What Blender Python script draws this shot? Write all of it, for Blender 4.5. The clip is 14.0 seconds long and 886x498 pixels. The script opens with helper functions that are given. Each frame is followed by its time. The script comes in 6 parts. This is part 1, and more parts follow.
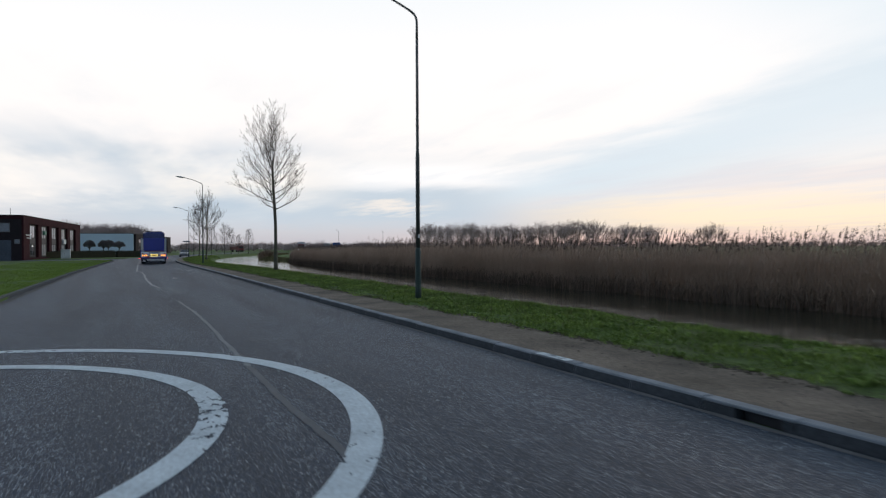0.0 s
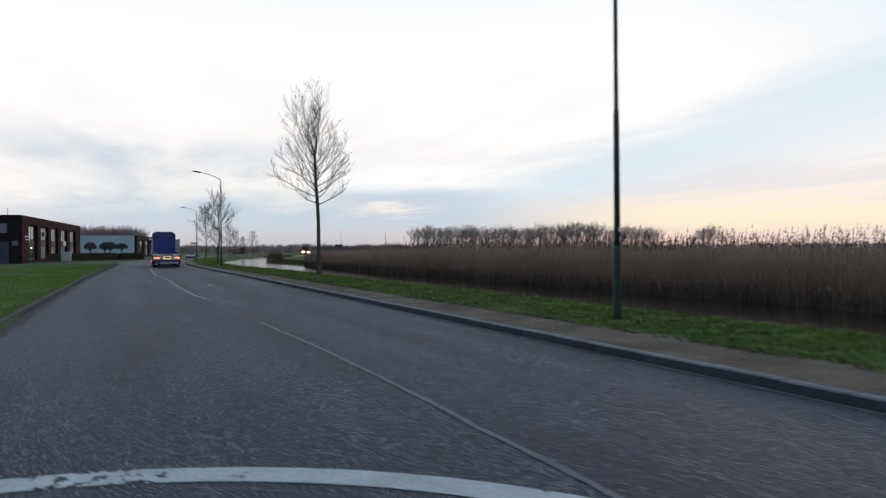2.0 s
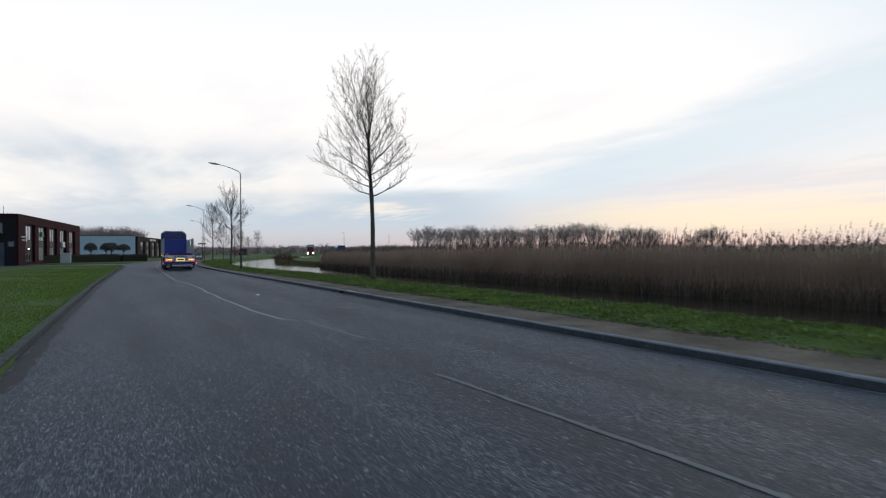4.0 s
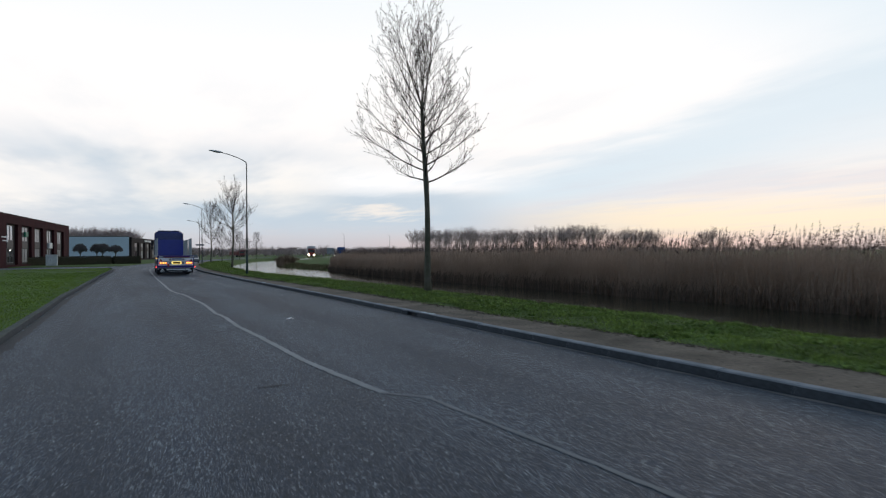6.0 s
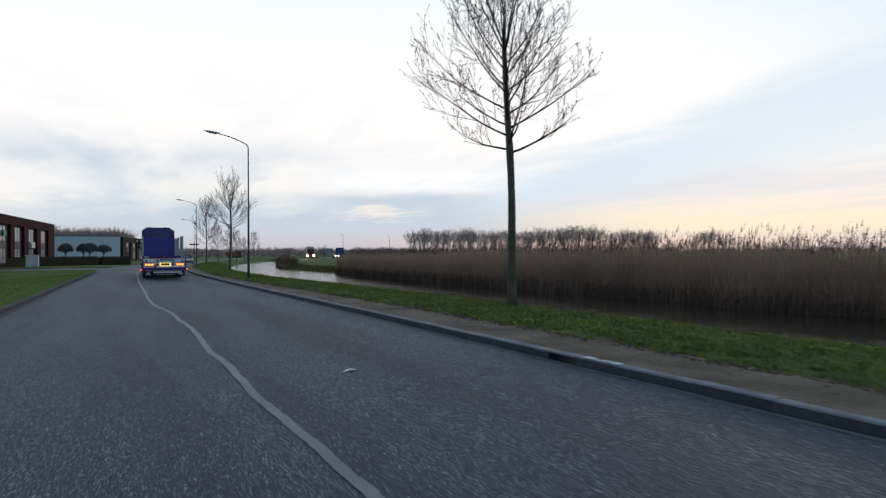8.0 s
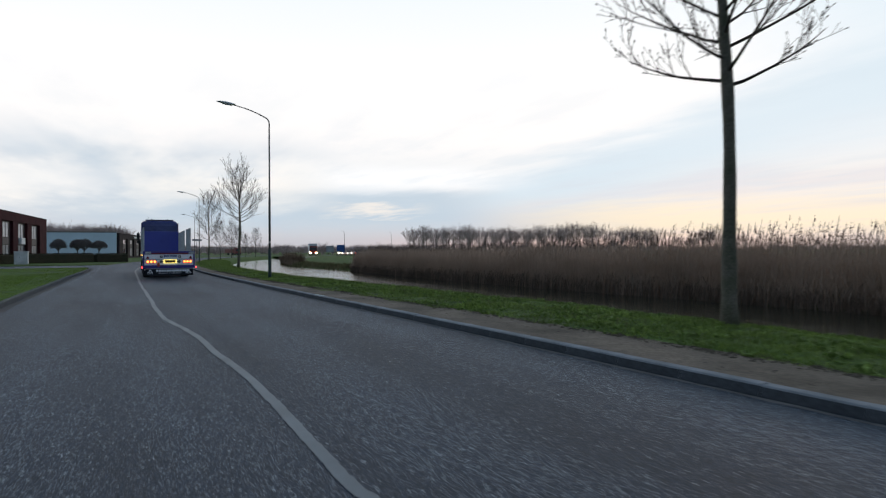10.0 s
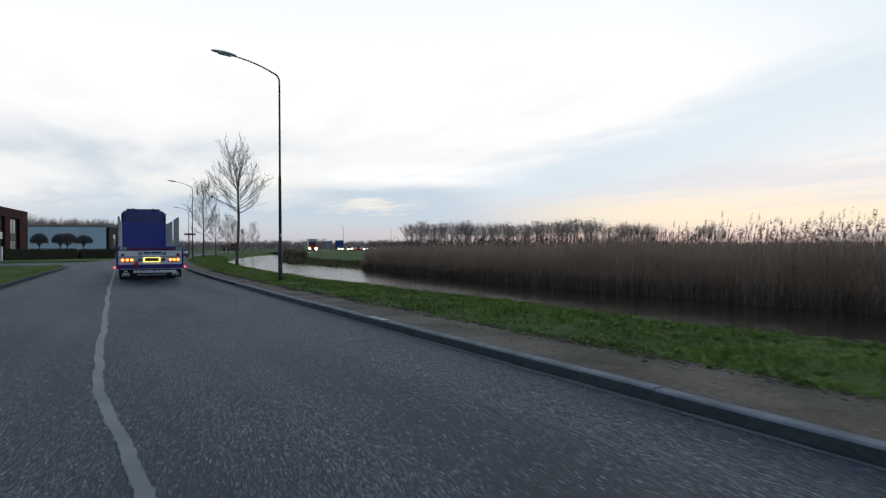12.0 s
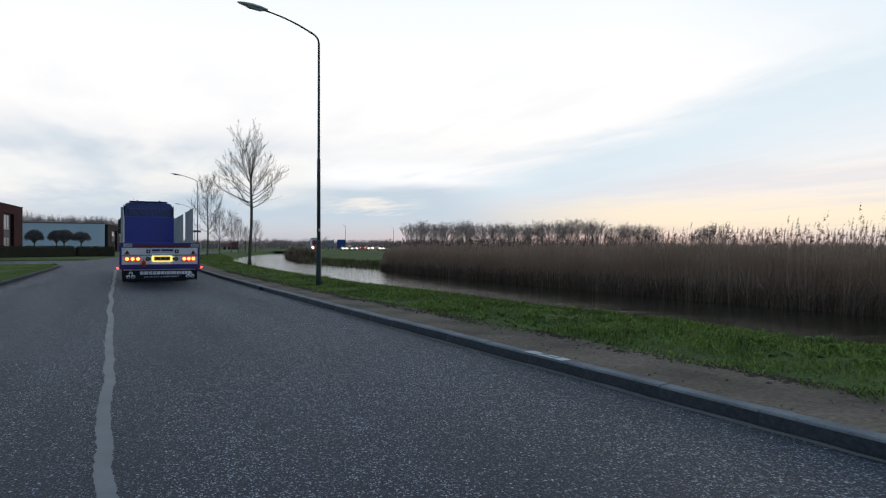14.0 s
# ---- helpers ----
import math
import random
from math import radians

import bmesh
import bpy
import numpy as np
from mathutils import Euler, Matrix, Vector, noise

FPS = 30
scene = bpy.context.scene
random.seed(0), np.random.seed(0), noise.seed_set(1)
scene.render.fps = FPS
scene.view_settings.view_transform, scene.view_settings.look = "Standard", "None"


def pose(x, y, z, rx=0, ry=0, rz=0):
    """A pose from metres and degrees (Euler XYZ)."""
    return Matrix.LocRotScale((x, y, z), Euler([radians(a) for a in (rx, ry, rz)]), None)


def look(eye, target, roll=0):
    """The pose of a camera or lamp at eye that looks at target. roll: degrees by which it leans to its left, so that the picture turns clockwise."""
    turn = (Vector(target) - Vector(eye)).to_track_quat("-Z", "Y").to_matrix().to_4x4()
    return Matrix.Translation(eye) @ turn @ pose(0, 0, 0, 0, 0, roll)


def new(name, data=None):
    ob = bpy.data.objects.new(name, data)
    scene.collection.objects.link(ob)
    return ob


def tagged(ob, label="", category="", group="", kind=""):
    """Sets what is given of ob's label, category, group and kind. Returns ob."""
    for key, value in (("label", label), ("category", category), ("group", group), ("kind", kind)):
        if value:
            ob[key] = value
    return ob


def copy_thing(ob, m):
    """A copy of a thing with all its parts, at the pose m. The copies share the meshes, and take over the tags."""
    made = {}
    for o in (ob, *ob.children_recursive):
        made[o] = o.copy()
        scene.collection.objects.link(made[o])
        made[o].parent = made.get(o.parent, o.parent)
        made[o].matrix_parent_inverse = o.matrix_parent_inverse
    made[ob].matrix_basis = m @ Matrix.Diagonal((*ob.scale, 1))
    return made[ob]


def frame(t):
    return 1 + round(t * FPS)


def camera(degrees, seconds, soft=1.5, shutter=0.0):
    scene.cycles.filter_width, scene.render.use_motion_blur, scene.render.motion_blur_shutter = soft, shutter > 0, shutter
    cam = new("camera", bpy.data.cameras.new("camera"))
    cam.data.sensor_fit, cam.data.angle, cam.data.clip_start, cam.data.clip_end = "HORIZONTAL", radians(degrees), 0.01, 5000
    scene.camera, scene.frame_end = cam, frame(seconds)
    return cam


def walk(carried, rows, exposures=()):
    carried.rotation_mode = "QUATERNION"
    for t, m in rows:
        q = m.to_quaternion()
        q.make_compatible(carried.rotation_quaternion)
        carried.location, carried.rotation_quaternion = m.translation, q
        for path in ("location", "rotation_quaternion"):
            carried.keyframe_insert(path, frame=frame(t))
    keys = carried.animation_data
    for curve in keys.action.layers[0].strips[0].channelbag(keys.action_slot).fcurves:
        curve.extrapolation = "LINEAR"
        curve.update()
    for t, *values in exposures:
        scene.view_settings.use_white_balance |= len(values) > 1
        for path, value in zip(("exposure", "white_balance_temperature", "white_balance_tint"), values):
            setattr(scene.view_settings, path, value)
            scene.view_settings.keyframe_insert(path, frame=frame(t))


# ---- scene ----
FOV = 70.0
cam = camera(FOV, 14.0, soft=1.2, shutter=0.5)
PATH = [
    (0.00, -0.000, 0.000, 1.622, 0.001, -0.138, 0.327),
    (0.50, -0.873, 1.639, 1.609, -0.116, -0.060, 0.388),
    (1.00, -1.875, 3.109, 1.594, -0.154, -0.026, 0.378),
    (1.50, -3.018, 4.456, 1.580, -0.255, 0.012, 0.409),
    (2.00, -4.272, 5.660, 1.581, -0.332, 0.029, 0.440),
    (2.50, -5.526, 6.951, 1.580, -0.416, 0.123, 0.492),
    (3.00, -6.503, 8.347, 1.567, -0.457, 0.107, 0.494),
    (3.20, -6.856, 8.956, 1.563, -0.477, 0.108, 0.491),
    (5.50, -10.577, 17.180, 1.615, -0.782, 0.232, 0.421),
    (6.00, -11.217, 18.987, 1.626, -0.877, 0.294, 0.397),
    (6.50, -11.794, 20.786, 1.631, -0.938, 0.370, 0.423),
    (7.00, -12.361, 22.646, 1.626, -1.030, 0.345, 0.446),
    (7.50, -12.943, 24.443, 1.607, -1.096, 0.290, 0.446),
    (8.00, -13.669, 26.130, 1.585, -1.226, 0.369, 0.348),
    (8.20, -13.952, 26.789, 1.577, -1.265, 0.352, 0.328),
    (10.50, -17.428, 34.216, 1.439, -1.583, 0.025, 0.306),
    (11.00, -18.082, 36.246, 1.427, -1.705, -0.136, 0.301),
    (11.50, -18.625, 38.125, 1.459, -1.786, -0.174, 0.262),
    (12.00, -19.128, 39.843, 1.472, -1.853, -0.234, 0.252),
    (12.50, -19.724, 41.355, 1.471, -1.958, -0.176, 0.165),
    (13.00, -20.389, 42.698, 1.450, -2.041, -0.094, 0.076),
    (13.50, -21.183, 43.875, 1.462, -2.092, -0.193, -0.018),
    (14.00, -21.456, 44.373, 1.411, -1.993, -0.225, -0.103),
]
walk(cam, [(t, pose(x, y, z, 90 + pitch, roll, yaw)) for t, x, y, z, yaw, pitch, roll in PATH], ((0.0, 0.0, 6670, 12.8), (8.0, 0.0, 6580, 11.8), (14.0, 0.0, 6530, 11.3)))

# ---------------------------------------------------------------- sky and sun
world = bpy.data.worlds.new("dusk_sky")
scene.world = world
world.use_nodes = True
wn, wl = world.node_tree.nodes, world.node_tree.links
wn.clear()


def wnode(kind, **kw):
    nd = wn.new(kind)
    for k, v in kw.items():
        nd.inputs[k].default_value = v
    return nd


def wmath(op, a, b=None, c=None, clamp=False):
    nd = wn.new("ShaderNodeMath")
    nd.operation, nd.use_clamp = op, clamp
    for i, v in enumerate((a, b, c)):
        if v is None:
            continue
        if isinstance(v, (int, float)):
            nd.inputs[i].default_value = v
        else:
            wl.new(v, nd.inputs[i])
    return nd.outputs[0]


def wmix(fac, a, b):
    nd = wn.new("ShaderNodeMix")
    nd.data_type = "RGBA"
    for i, v in ((0, fac), (6, a), (7, b)):
        if isinstance(v, (int, float, tuple)):
            nd.inputs[i].default_value = v
        else:
            wl.new(v, nd.inputs[i])
    return nd.outputs[2]


def wstep(v, a, b):
    nd = wn.new("ShaderNodeMapRange")
    nd.interpolation_type = "SMOOTHSTEP"
    nd.inputs[1].default_value, nd.inputs[2].default_value = a, b
    wl.new(v, nd.inputs[0])
    return nd.outputs[0]


def wbump(v, mid, half):
    return wstep(wmath("ABSOLUTE", wmath("SUBTRACT", v, mid)), half, 0.0)


coord = wn.new("ShaderNodeTexCoord")
sep = wn.new("ShaderNodeSeparateXYZ")
wl.new(coord.outputs["Generated"], sep.inputs[0])
dx, dy, dz = sep.outputs
flat = wmath("MAXIMUM", wmath("SQRT", wmath("ADD", wmath("MULTIPLY", dx, dx), wmath("MULTIPLY", dy, dy))), 0.001)
elev = wmath("DIVIDE", dz, flat)
azim = wmath("ARCTAN2", dx, dy)
high = wmath("ADD", wmath("MAXIMUM", dz, 0.0), 0.035)
cx, cy = wmath("DIVIDE", dx, high), wmath("DIVIDE", dy, high)


def wnoise(sx, sy, ox, scale, detail, rough=0.5):
    # layers of cloud seen on a level sheet overhead, drawn out along one wind
    ax = wmath("ADD", wmath("MULTIPLY", cx, 0.91), wmath("MULTIPLY", cy, 0.42))
    ay = wmath("SUBTRACT", wmath("MULTIPLY", cy, 0.91), wmath("MULTIPLY", cx, 0.42))
    v = wn.new("ShaderNodeCombineXYZ")
    wl.new(wmath("ADD", wmath("MULTIPLY", ax, sx), ox), v.inputs[0])
    wl.new(wmath("MULTIPLY", ay, sy), v.inputs[1])
    nd = wnode("ShaderNodeTexNoise", Scale=scale, Detail=detail, Roughness=rough)
    wl.new(v.outputs[0], nd.inputs["Vector"])
    return nd.outputs["Fac"]


ramp = wn.new("ShaderNodeValToRGB")
wl.new(wmath("MULTIPLY", elev, 2.0, clamp=True), ramp.inputs[0])
el = ramp.color_ramp.elements
el[0].position, el[0].color = 0.0, (0.56, 0.55, 0.60, 1)
el[1].position, el[1].color = 1.0, (0.86, 0.98, 1.04, 1)
for p, c in ((0.05, (0.63, 0.66, 0.715, 1)), (0.12, (0.70, 0.765, 0.83, 1)), (0.22, (0.88, 0.925, 0.955, 1)), (0.34, (1.06, 1.05, 1.04, 1)), (0.62, (1.04, 1.06, 1.07, 1))):
    e = el.new(p)
    e.color = c
sky_tex = wn.new("ShaderNodeTexSky")
sky_tex.sky_type, sky_tex.sun_disc = "NISHITA", False
sky_tex.sun_elevation, sky_tex.sun_rotation = radians(2.0), radians(30.0)
clear = wn.new("ShaderNodeVectorMath")
clear.operation = "SCALE"
clear.inputs["Scale"].default_value = 0.10
wl.new(sky_tex.outputs[0], clear.inputs[0])
base = wmix(0.05, ramp.outputs[0], clear.outputs[0])
n1 = wnoise(0.50, 0.16, 3.7, 1.0, 5.0, 0.55)
n2 = wnoise(0.9, 0.35, 11.0, 2.2, 5.0, 0.55)
wob = wmath("MULTIPLY", wmath("SUBTRACT", n2, 0.5), 0.05)
elw = wmath("ADD", elev, wob)
# glow of the hidden sun: pale yellow above, rose at the skyline
glow = wmath("MULTIPLY", wstep(azim, 0.02, 0.42), wbump(elw, 0.046, 0.048))
base = wmix(wmath("MULTIPLY", glow, 0.92), base, (1.06, 0.90, 0.64, 1))
high_glow = wmath("MULTIPLY", wstep(azim, 0.10, 0.50), wbump(elev, 0.085, 0.07))
base = wmix(wmath("MULTIPLY", high_glow, 0.45), base, (1.02, 0.93, 0.84, 1))
rose = wmath("MULTIPLY", wbump(azim, 0.25, 0.45), wbump(elev, 0.004, 0.034))
base = wmix(wmath("MULTIPLY", rose, 0.75), base, (0.92, 0.60, 0.50, 1))
# one long diagonal band of grey-blue cloud
side = wmath("ADD", wmath("MULTIPLY", cx, 0.972), wmath("MULTIPLY", cy, 0.236))
side = wmath("ADD", side, wmath("MULTIPLY", wmath("SUBTRACT", n2, 0.5), 0.9))
band = wmath("MULTIPLY", wmath("MULTIPLY", wstep(side, 2.05, 2.95), wstep(side, 5.6, 3.0)), wstep(elev, 0.05, 0.10))
base = wmix(wmath("MULTIPLY", band, 0.75), base, (0.665, 0.815, 0.91, 1))
streak = wmath("MULTIPLY", wmath("MULTIPLY", wstep(n1, 0.46, 0.62), wstep(side, 2.4, 3.4)), wmath("MULTIPLY", wstep(elev, 0.04, 0.07), wstep(elev, 0.20, 0.10)))
base = wmix(wmath("MULTIPLY", streak, 0.40), base, (0.74, 0.73, 0.79, 1))
# a flat-topped bank in the middle distance, ragged clouds on the far side
elf = wmath("ADD", elev, wmath("MULTIPLY", wob, 0.35))
flat_bank = wmath("MULTIPLY", wmath("MULTIPLY", wstep(elf, 0.102, 0.086), wstep(elf, 0.02, 0.055)), wmath("MULTIPLY", wstep(azim, -0.62, -0.40), wstep(azim, 0.16, 0.0)))
base = wmix(wmath("MULTIPLY", flat_bank, 0.85), base, (0.545, 0.66, 0.755, 1))
# the white sheet of cloud that ends on the flat bank
sheet_edge = wmath("MULTIPLY", wbump(elf, 0.112, 0.030), wmath("MULTIPLY", wstep(azim, -0.22, -0.10), wstep(azim, 0.22, 0.02)))
base = wmix(wmath("MULTIPLY", sheet_edge, 0.75), base, (1.07, 1.08, 1.08, 1))
ragged = wmath("MULTIPLY", wmath("MULTIPLY", wstep(n1, 0.44, 0.60), wbump(elw, 0.115, 0.085)), wstep(azim, -0.08, -0.26))
base = wmix(wmath("MULTIPLY", ragged, 0.75), base, (0.52, 0.625, 0.725, 1))
veil = wmath("MULTIPLY", wmath("MULTIPLY", wstep(n2, 0.46, 0.68), 0.30), wmath("MULTIPLY", wstep(elev, 0.36, 0.12), wstep(elev, 0.05, 0.10)))
base = wmix(veil, base, (0.70, 0.79, 0.86, 1))
# a slanting tongue of blue-grey cloud, and the pale gap beside it
tongue = wmath("SUBTRACT", elw, wmath("SUBTRACT", 0.091, wmath("MULTIPLY", wmath("ADD", azim, 0.351), 0.333)))
tongue = wmath("MULTIPLY", wbump(tongue, 0.0, 0.034), wmath("MULTIPLY", wstep(azim, -0.60, -0.48), wstep(azim, -0.16, -0.32)))
base = wmix(wmath("MULTIPLY", tongue, 0.70), base, (0.52, 0.64, 0.745, 1))
gap = wmath("MULTIPLY", wbump(azim, -0.545, 0.15), wbump(elw, 0.100, 0.042))
base = wmix(wmath("MULTIPLY", gap, 0.65), base, (1.06, 1.04, 1.0, 1))
# cream-coloured breaks low on the far side
cream = wmath("MULTIPLY", wmath("MULTIPLY", wstep(n1, 0.62, 0.34), wbump(elw, 0.105, 0.075)), wstep(azim, -0.10, -0.28))
base = wmix(wmath("MULTIPLY", cream, 0.75), base, (1.08, 1.03, 0.95, 1))
corner = wmath("MULTIPLY", wstep(azim, 0.30, 0.70), wstep(elev, 0.20, 0.38))
base = wmix(wmath("MULTIPLY", corner, 0.75), base, (0.67, 0.83, 0.93, 1))
bright = wmath("MULTIPLY", wbump(azim, -0.08, 0.11), wbump(elw, 0.064, 0.013))
base = wmix(wmath("MULTIPLY", bright, 0.7), base, (1.02, 0.94, 0.84, 1))
# dusk: dimmer overhead and away from the sunset
dim = wmath("MULTIPLY", wmath("SUBTRACT", 1.0, wmath("MULTIPLY", wstep(elev, 0.42, 1.4), 0.55)), wmath("SUBTRACT", 1.0, wmath("MULTIPLY", wstep(wmath("ABSOLUTE", wmath("SUBTRACT", azim, 0.2)), 0.85, 2.2), 0.66)))
shade = wn.new("ShaderNodeVectorMath")
shade.operation = "SCALE"
cool = wmix(wstep(dim, 1.0, 0.55), base, (0.68, 0.94, 1.30, 1))
wl.new(cool, shade.inputs[0])
wl.new(dim, shade.inputs["Scale"])
base = shade.outputs[0]
bg = wn.new("ShaderNodeBackground")
wl.new(base, bg.inputs[0])
bg.inputs[1].default_value = 1.0
out = wn.new("ShaderNodeOutputWorld")
wl.new(bg.outputs[0], out.inputs[0])

sun = new("sun", bpy.data.lights.new("sun", "SUN"))
sun.data.energy, sun.data.angle, sun.data.color = 0.3, radians(15), (1.0, 0.74, 0.5)
sun.matrix_world = look((26, 45, 3.5), (0, 0, 0))


# ---------------------------------------------------------------- materials
def material(name, colour, rough=0.8, metal=0.0, tint=None, scale=3.0, fine=40.0, fine_amount=0.25, bump=0.2, bump_scale=60.0, coat=0.0, spec=0.5, per_piece=0.0, island=0.0):
    """Base colour with variation at two scales, fine relief and gloss variation."""
    m = bpy.data.materials.new(name)
    m.use_nodes = True
    nt = m.node_tree
    b = nt.nodes["Principled BSDF"]
    tc = nt.nodes.new("ShaderNodeTexCoord")

    def tex(sc, det):
        nd = nt.nodes.new("ShaderNodeTexNoise")
        nd.inputs["Scale"].default_value, nd.inputs["Detail"].default_value = sc, det
        nt.links.new(tc.outputs["Object"], nd.inputs["Vector"])
        return nd.outputs["Fac"]

    def mix(fac, a, c, mode="MIX"):
        nd = nt.nodes.new("ShaderNodeMix")
        nd.data_type, nd.blend_type = "RGBA", mode
        for i, v in ((0, fac), (6, a), (7, c)):
            if isinstance(v, (int, float, tuple)):
                nd.inputs[i].default_value = v
            else:
                nt.links.new(v, nd.inputs[i])
        return nd.outputs[2]

    def rng(v, a, c, lo, hi):
        nd = nt.nodes.new("ShaderNodeMapRange")
        for i, x in ((1, a), (2, c), (3, lo), (4, hi)):
            nd.inputs[i].default_value = x
        nt.links.new(v, nd.inputs[0])
        return nd.outputs[0]

    c0 = (*colour, 1)
    c1 = (*(tint or [x * 0.72 for x in colour]), 1)
    big = tex(scale, 4)
    col = mix(rng(big, 0.35, 0.68, 0, 1), c0, c1)
    small = tex(fine, 3)
    grey = rng(small, 0.3, 0.7, 1 - fine_amount, 1 + fine_amount)
    cmb = nt.nodes.new("ShaderNodeCombineColor")
    for i in range(3):
        nt.links.new(grey, cmb.inputs[i])
    col = mix(1.0, col, cmb.outputs[0], "MULTIPLY")
    for amount, kind, sock in ((per_piece, "ShaderNodeObjectInfo", "Random"), (island, "ShaderNodeNewGeometry", "Random Per Island")):
        if amount:
            info = nt.nodes.new(kind)
            v = rng(info.outputs[sock], 0, 1, 1 - amount, 1 + amount)
            cc = nt.nodes.new("ShaderNodeCombineColor")
            for i in range(3):
                nt.links.new(v, cc.inputs[i])
            col = mix(1.0, col, cc.outputs[0], "MULTIPLY")
    nt.links.new(col, b.inputs["Base Color"])
    nt.links.new(rng(small, 0.3, 0.7, max(0.02, rough - 0.08), min(1, rough + 0.08)), b.inputs["Roughness"])
    b.inputs["Metallic"].default_value = metal
    b.inputs["Coat Weight"].default_value = coat
    b.inputs["Specular IOR Level"].default_value = spec
    if bump:
        bp = nt.nodes.new("ShaderNodeBump")
        bp.inputs["Strength"].default_value, bp.inputs["Distance"].default_value = bump, 0.01
        nt.links.new(tex(bump_scale, 4), bp.inputs["Height"])
        nt.links.new(bp.outputs[0], b.inputs["Normal"])
    return m


def glowing(name, colour, strength):
    m = bpy.data.materials.new(name)
    m.use_nodes = True
    b = m.node_tree.nodes["Principled BSDF"]
    b.inputs["Base Color"].default_value = (*colour, 1)
    b.inputs["Emission Color"].default_value = (*colour, 1)
    b.inputs["Emission Strength"].default_value = strength
    b.inputs["Roughness"].default_value = 0.25
    return m


def asphalt_material():
    m = material("asphalt", (0.0205, 0.041, 0.075), 0.68, tint=(0.0155, 0.032, 0.060), scale=0.35, fine=28, fine_amount=0.22, bump=0.0, spec=0.34)
    nt = m.node_tree
    b = nt.nodes["Principled BSDF"]
    tc = nt.nodes.new("ShaderNodeTexCoord")

    def calc(op, a, c):
        nd = nt.nodes.new("ShaderNodeMath")
        nd.operation = op
        for i, v in ((0, a), (1, c)):
            if isinstance(v, (int, float)):
                nd.inputs[i].default_value = v
            else:
                nt.links.new(v, nd.inputs[i])
        return nd.outputs[0]

    # every chipping has its own tone, a few of them pale
    warp = nt.nodes.new("ShaderNodeTexNoise")
    warp.inputs["Scale"].default_value, warp.inputs["Detail"].default_value = 110, 2
    nt.links.new(tc.outputs["Object"], warp.inputs["Vector"])
    off = nt.nodes.new("ShaderNodeVectorMath")
    off.operation = "MULTIPLY_ADD"
    nt.links.new(warp.outputs["Color"], off.inputs[0])
    off.inputs[1].default_value = (0.012, 0.012, 0.0)
    nt.links.new(tc.outputs["Object"], off.inputs[2])
    vo = nt.nodes.new("ShaderNodeTexVoronoi")
    vo.inputs["Scale"].default_value = 92
    nt.links.new(off.outputs[0], vo.inputs["Vector"])
    sp = nt.nodes.new("ShaderNodeSeparateColor")
    nt.links.new(vo.outputs["Color"], sp.inputs[0])
    pale = calc("POWER", calc("MAXIMUM", calc("DIVIDE", calc("SUBTRACT", sp.outputs[0], 0.68), 0.32), 0.0), 1.2)
    core = calc("SUBTRACT", 1.0, calc("MINIMUM", calc("POWER", calc("MULTIPLY", vo.outputs["Distance"], 1.60), 3.0), 1.0))
    tone = calc("MULTIPLY", calc("ADD", 0.38, calc("MULTIPLY", sp.outputs[1], 0.85)), calc("ADD", 0.40, calc("MULTIPLY", core, 0.75)))
    # long worn bands and blotches along the direction of travel
    turn = nt.nodes.new("ShaderNodeMapping")
    turn.inputs["Rotation"].default_value = (0, 0, radians(-26.1))
    nt.links.new(tc.outputs["Object"], turn.inputs[0])
    draw = nt.nodes.new("ShaderNodeMapping")
    draw.inputs["Scale"].default_value = (1.0, 0.09, 1.0)
    nt.links.new(turn.outputs[0], draw.inputs[0])
    worn = nt.nodes.new("ShaderNodeTexNoise")
    worn.inputs["Scale"].default_value, worn.inputs["Detail"].default_value = 0.9, 4
    nt.links.new(draw.outputs[0], worn.inputs["Vector"])
    blot = nt.nodes.new("ShaderNodeTexNoise")
    blot.inputs["Scale"].default_value, blot.inputs["Detail"].default_value = 1.7, 6
    nt.links.new(tc.outputs["Object"], blot.inputs["Vector"])
    tone = calc("MULTIPLY", tone, calc("ADD", 0.55, calc("ADD", calc("MULTIPLY", worn.outputs["Fac"], 0.55), calc("MULTIPLY", blot.outputs["Fac"], 0.40))))
    mul = nt.nodes.new("ShaderNodeVectorMath")
    mul.operation = "SCALE"
    nt.links.new(b.inputs["Base Color"].links[0].from_socket, mul.inputs[0])
    nt.links.new(tone, mul.inputs["Scale"])
    chip = nt.nodes.new("ShaderNodeMix")
    chip.data_type = "RGBA"
    bare = calc("MINIMUM", calc("MAXIMUM", calc("MULTIPLY", calc("SUBTRACT", worn.outputs["Fac"], 0.28), 3.2), 0.25), 1.0)
    # scattered larger stones
    big = nt.nodes.new("ShaderNodeTexVoronoi")
    big.inputs["Scale"].default_value = 46
    nt.links.new(off.outputs[0], big.inputs["Vector"])
    bs = nt.nodes.new("ShaderNodeSeparateColor")
    nt.links.new(big.outputs["Color"], bs.inputs[0])
    stone = calc("MULTIPLY", calc("GREATER_THAN", bs.outputs[0], 0.935), calc("SUBTRACT", 1.0, calc("MINIMUM", calc("POWER", calc("MULTIPLY", big.outputs["Distance"], 2.3), 4.0), 1.0)))
    stone = calc("MULTIPLY", stone, calc("ADD", 0.35, calc("MULTIPLY", bs.outputs[1], 0.6)))
    nt.links.new(calc("MAXIMUM", calc("MULTIPLY", calc("MULTIPLY", pale, core), bare), stone), chip.inputs[0])
    nt.links.new(mul.outputs[0], chip.inputs[6])
    chip.inputs[7].default_value = (0.58, 0.68, 0.76, 1)
    nt.links.new(chip.outputs[2], b.inputs["Base Color"])
    bp = nt.nodes.new("ShaderNodeBump")
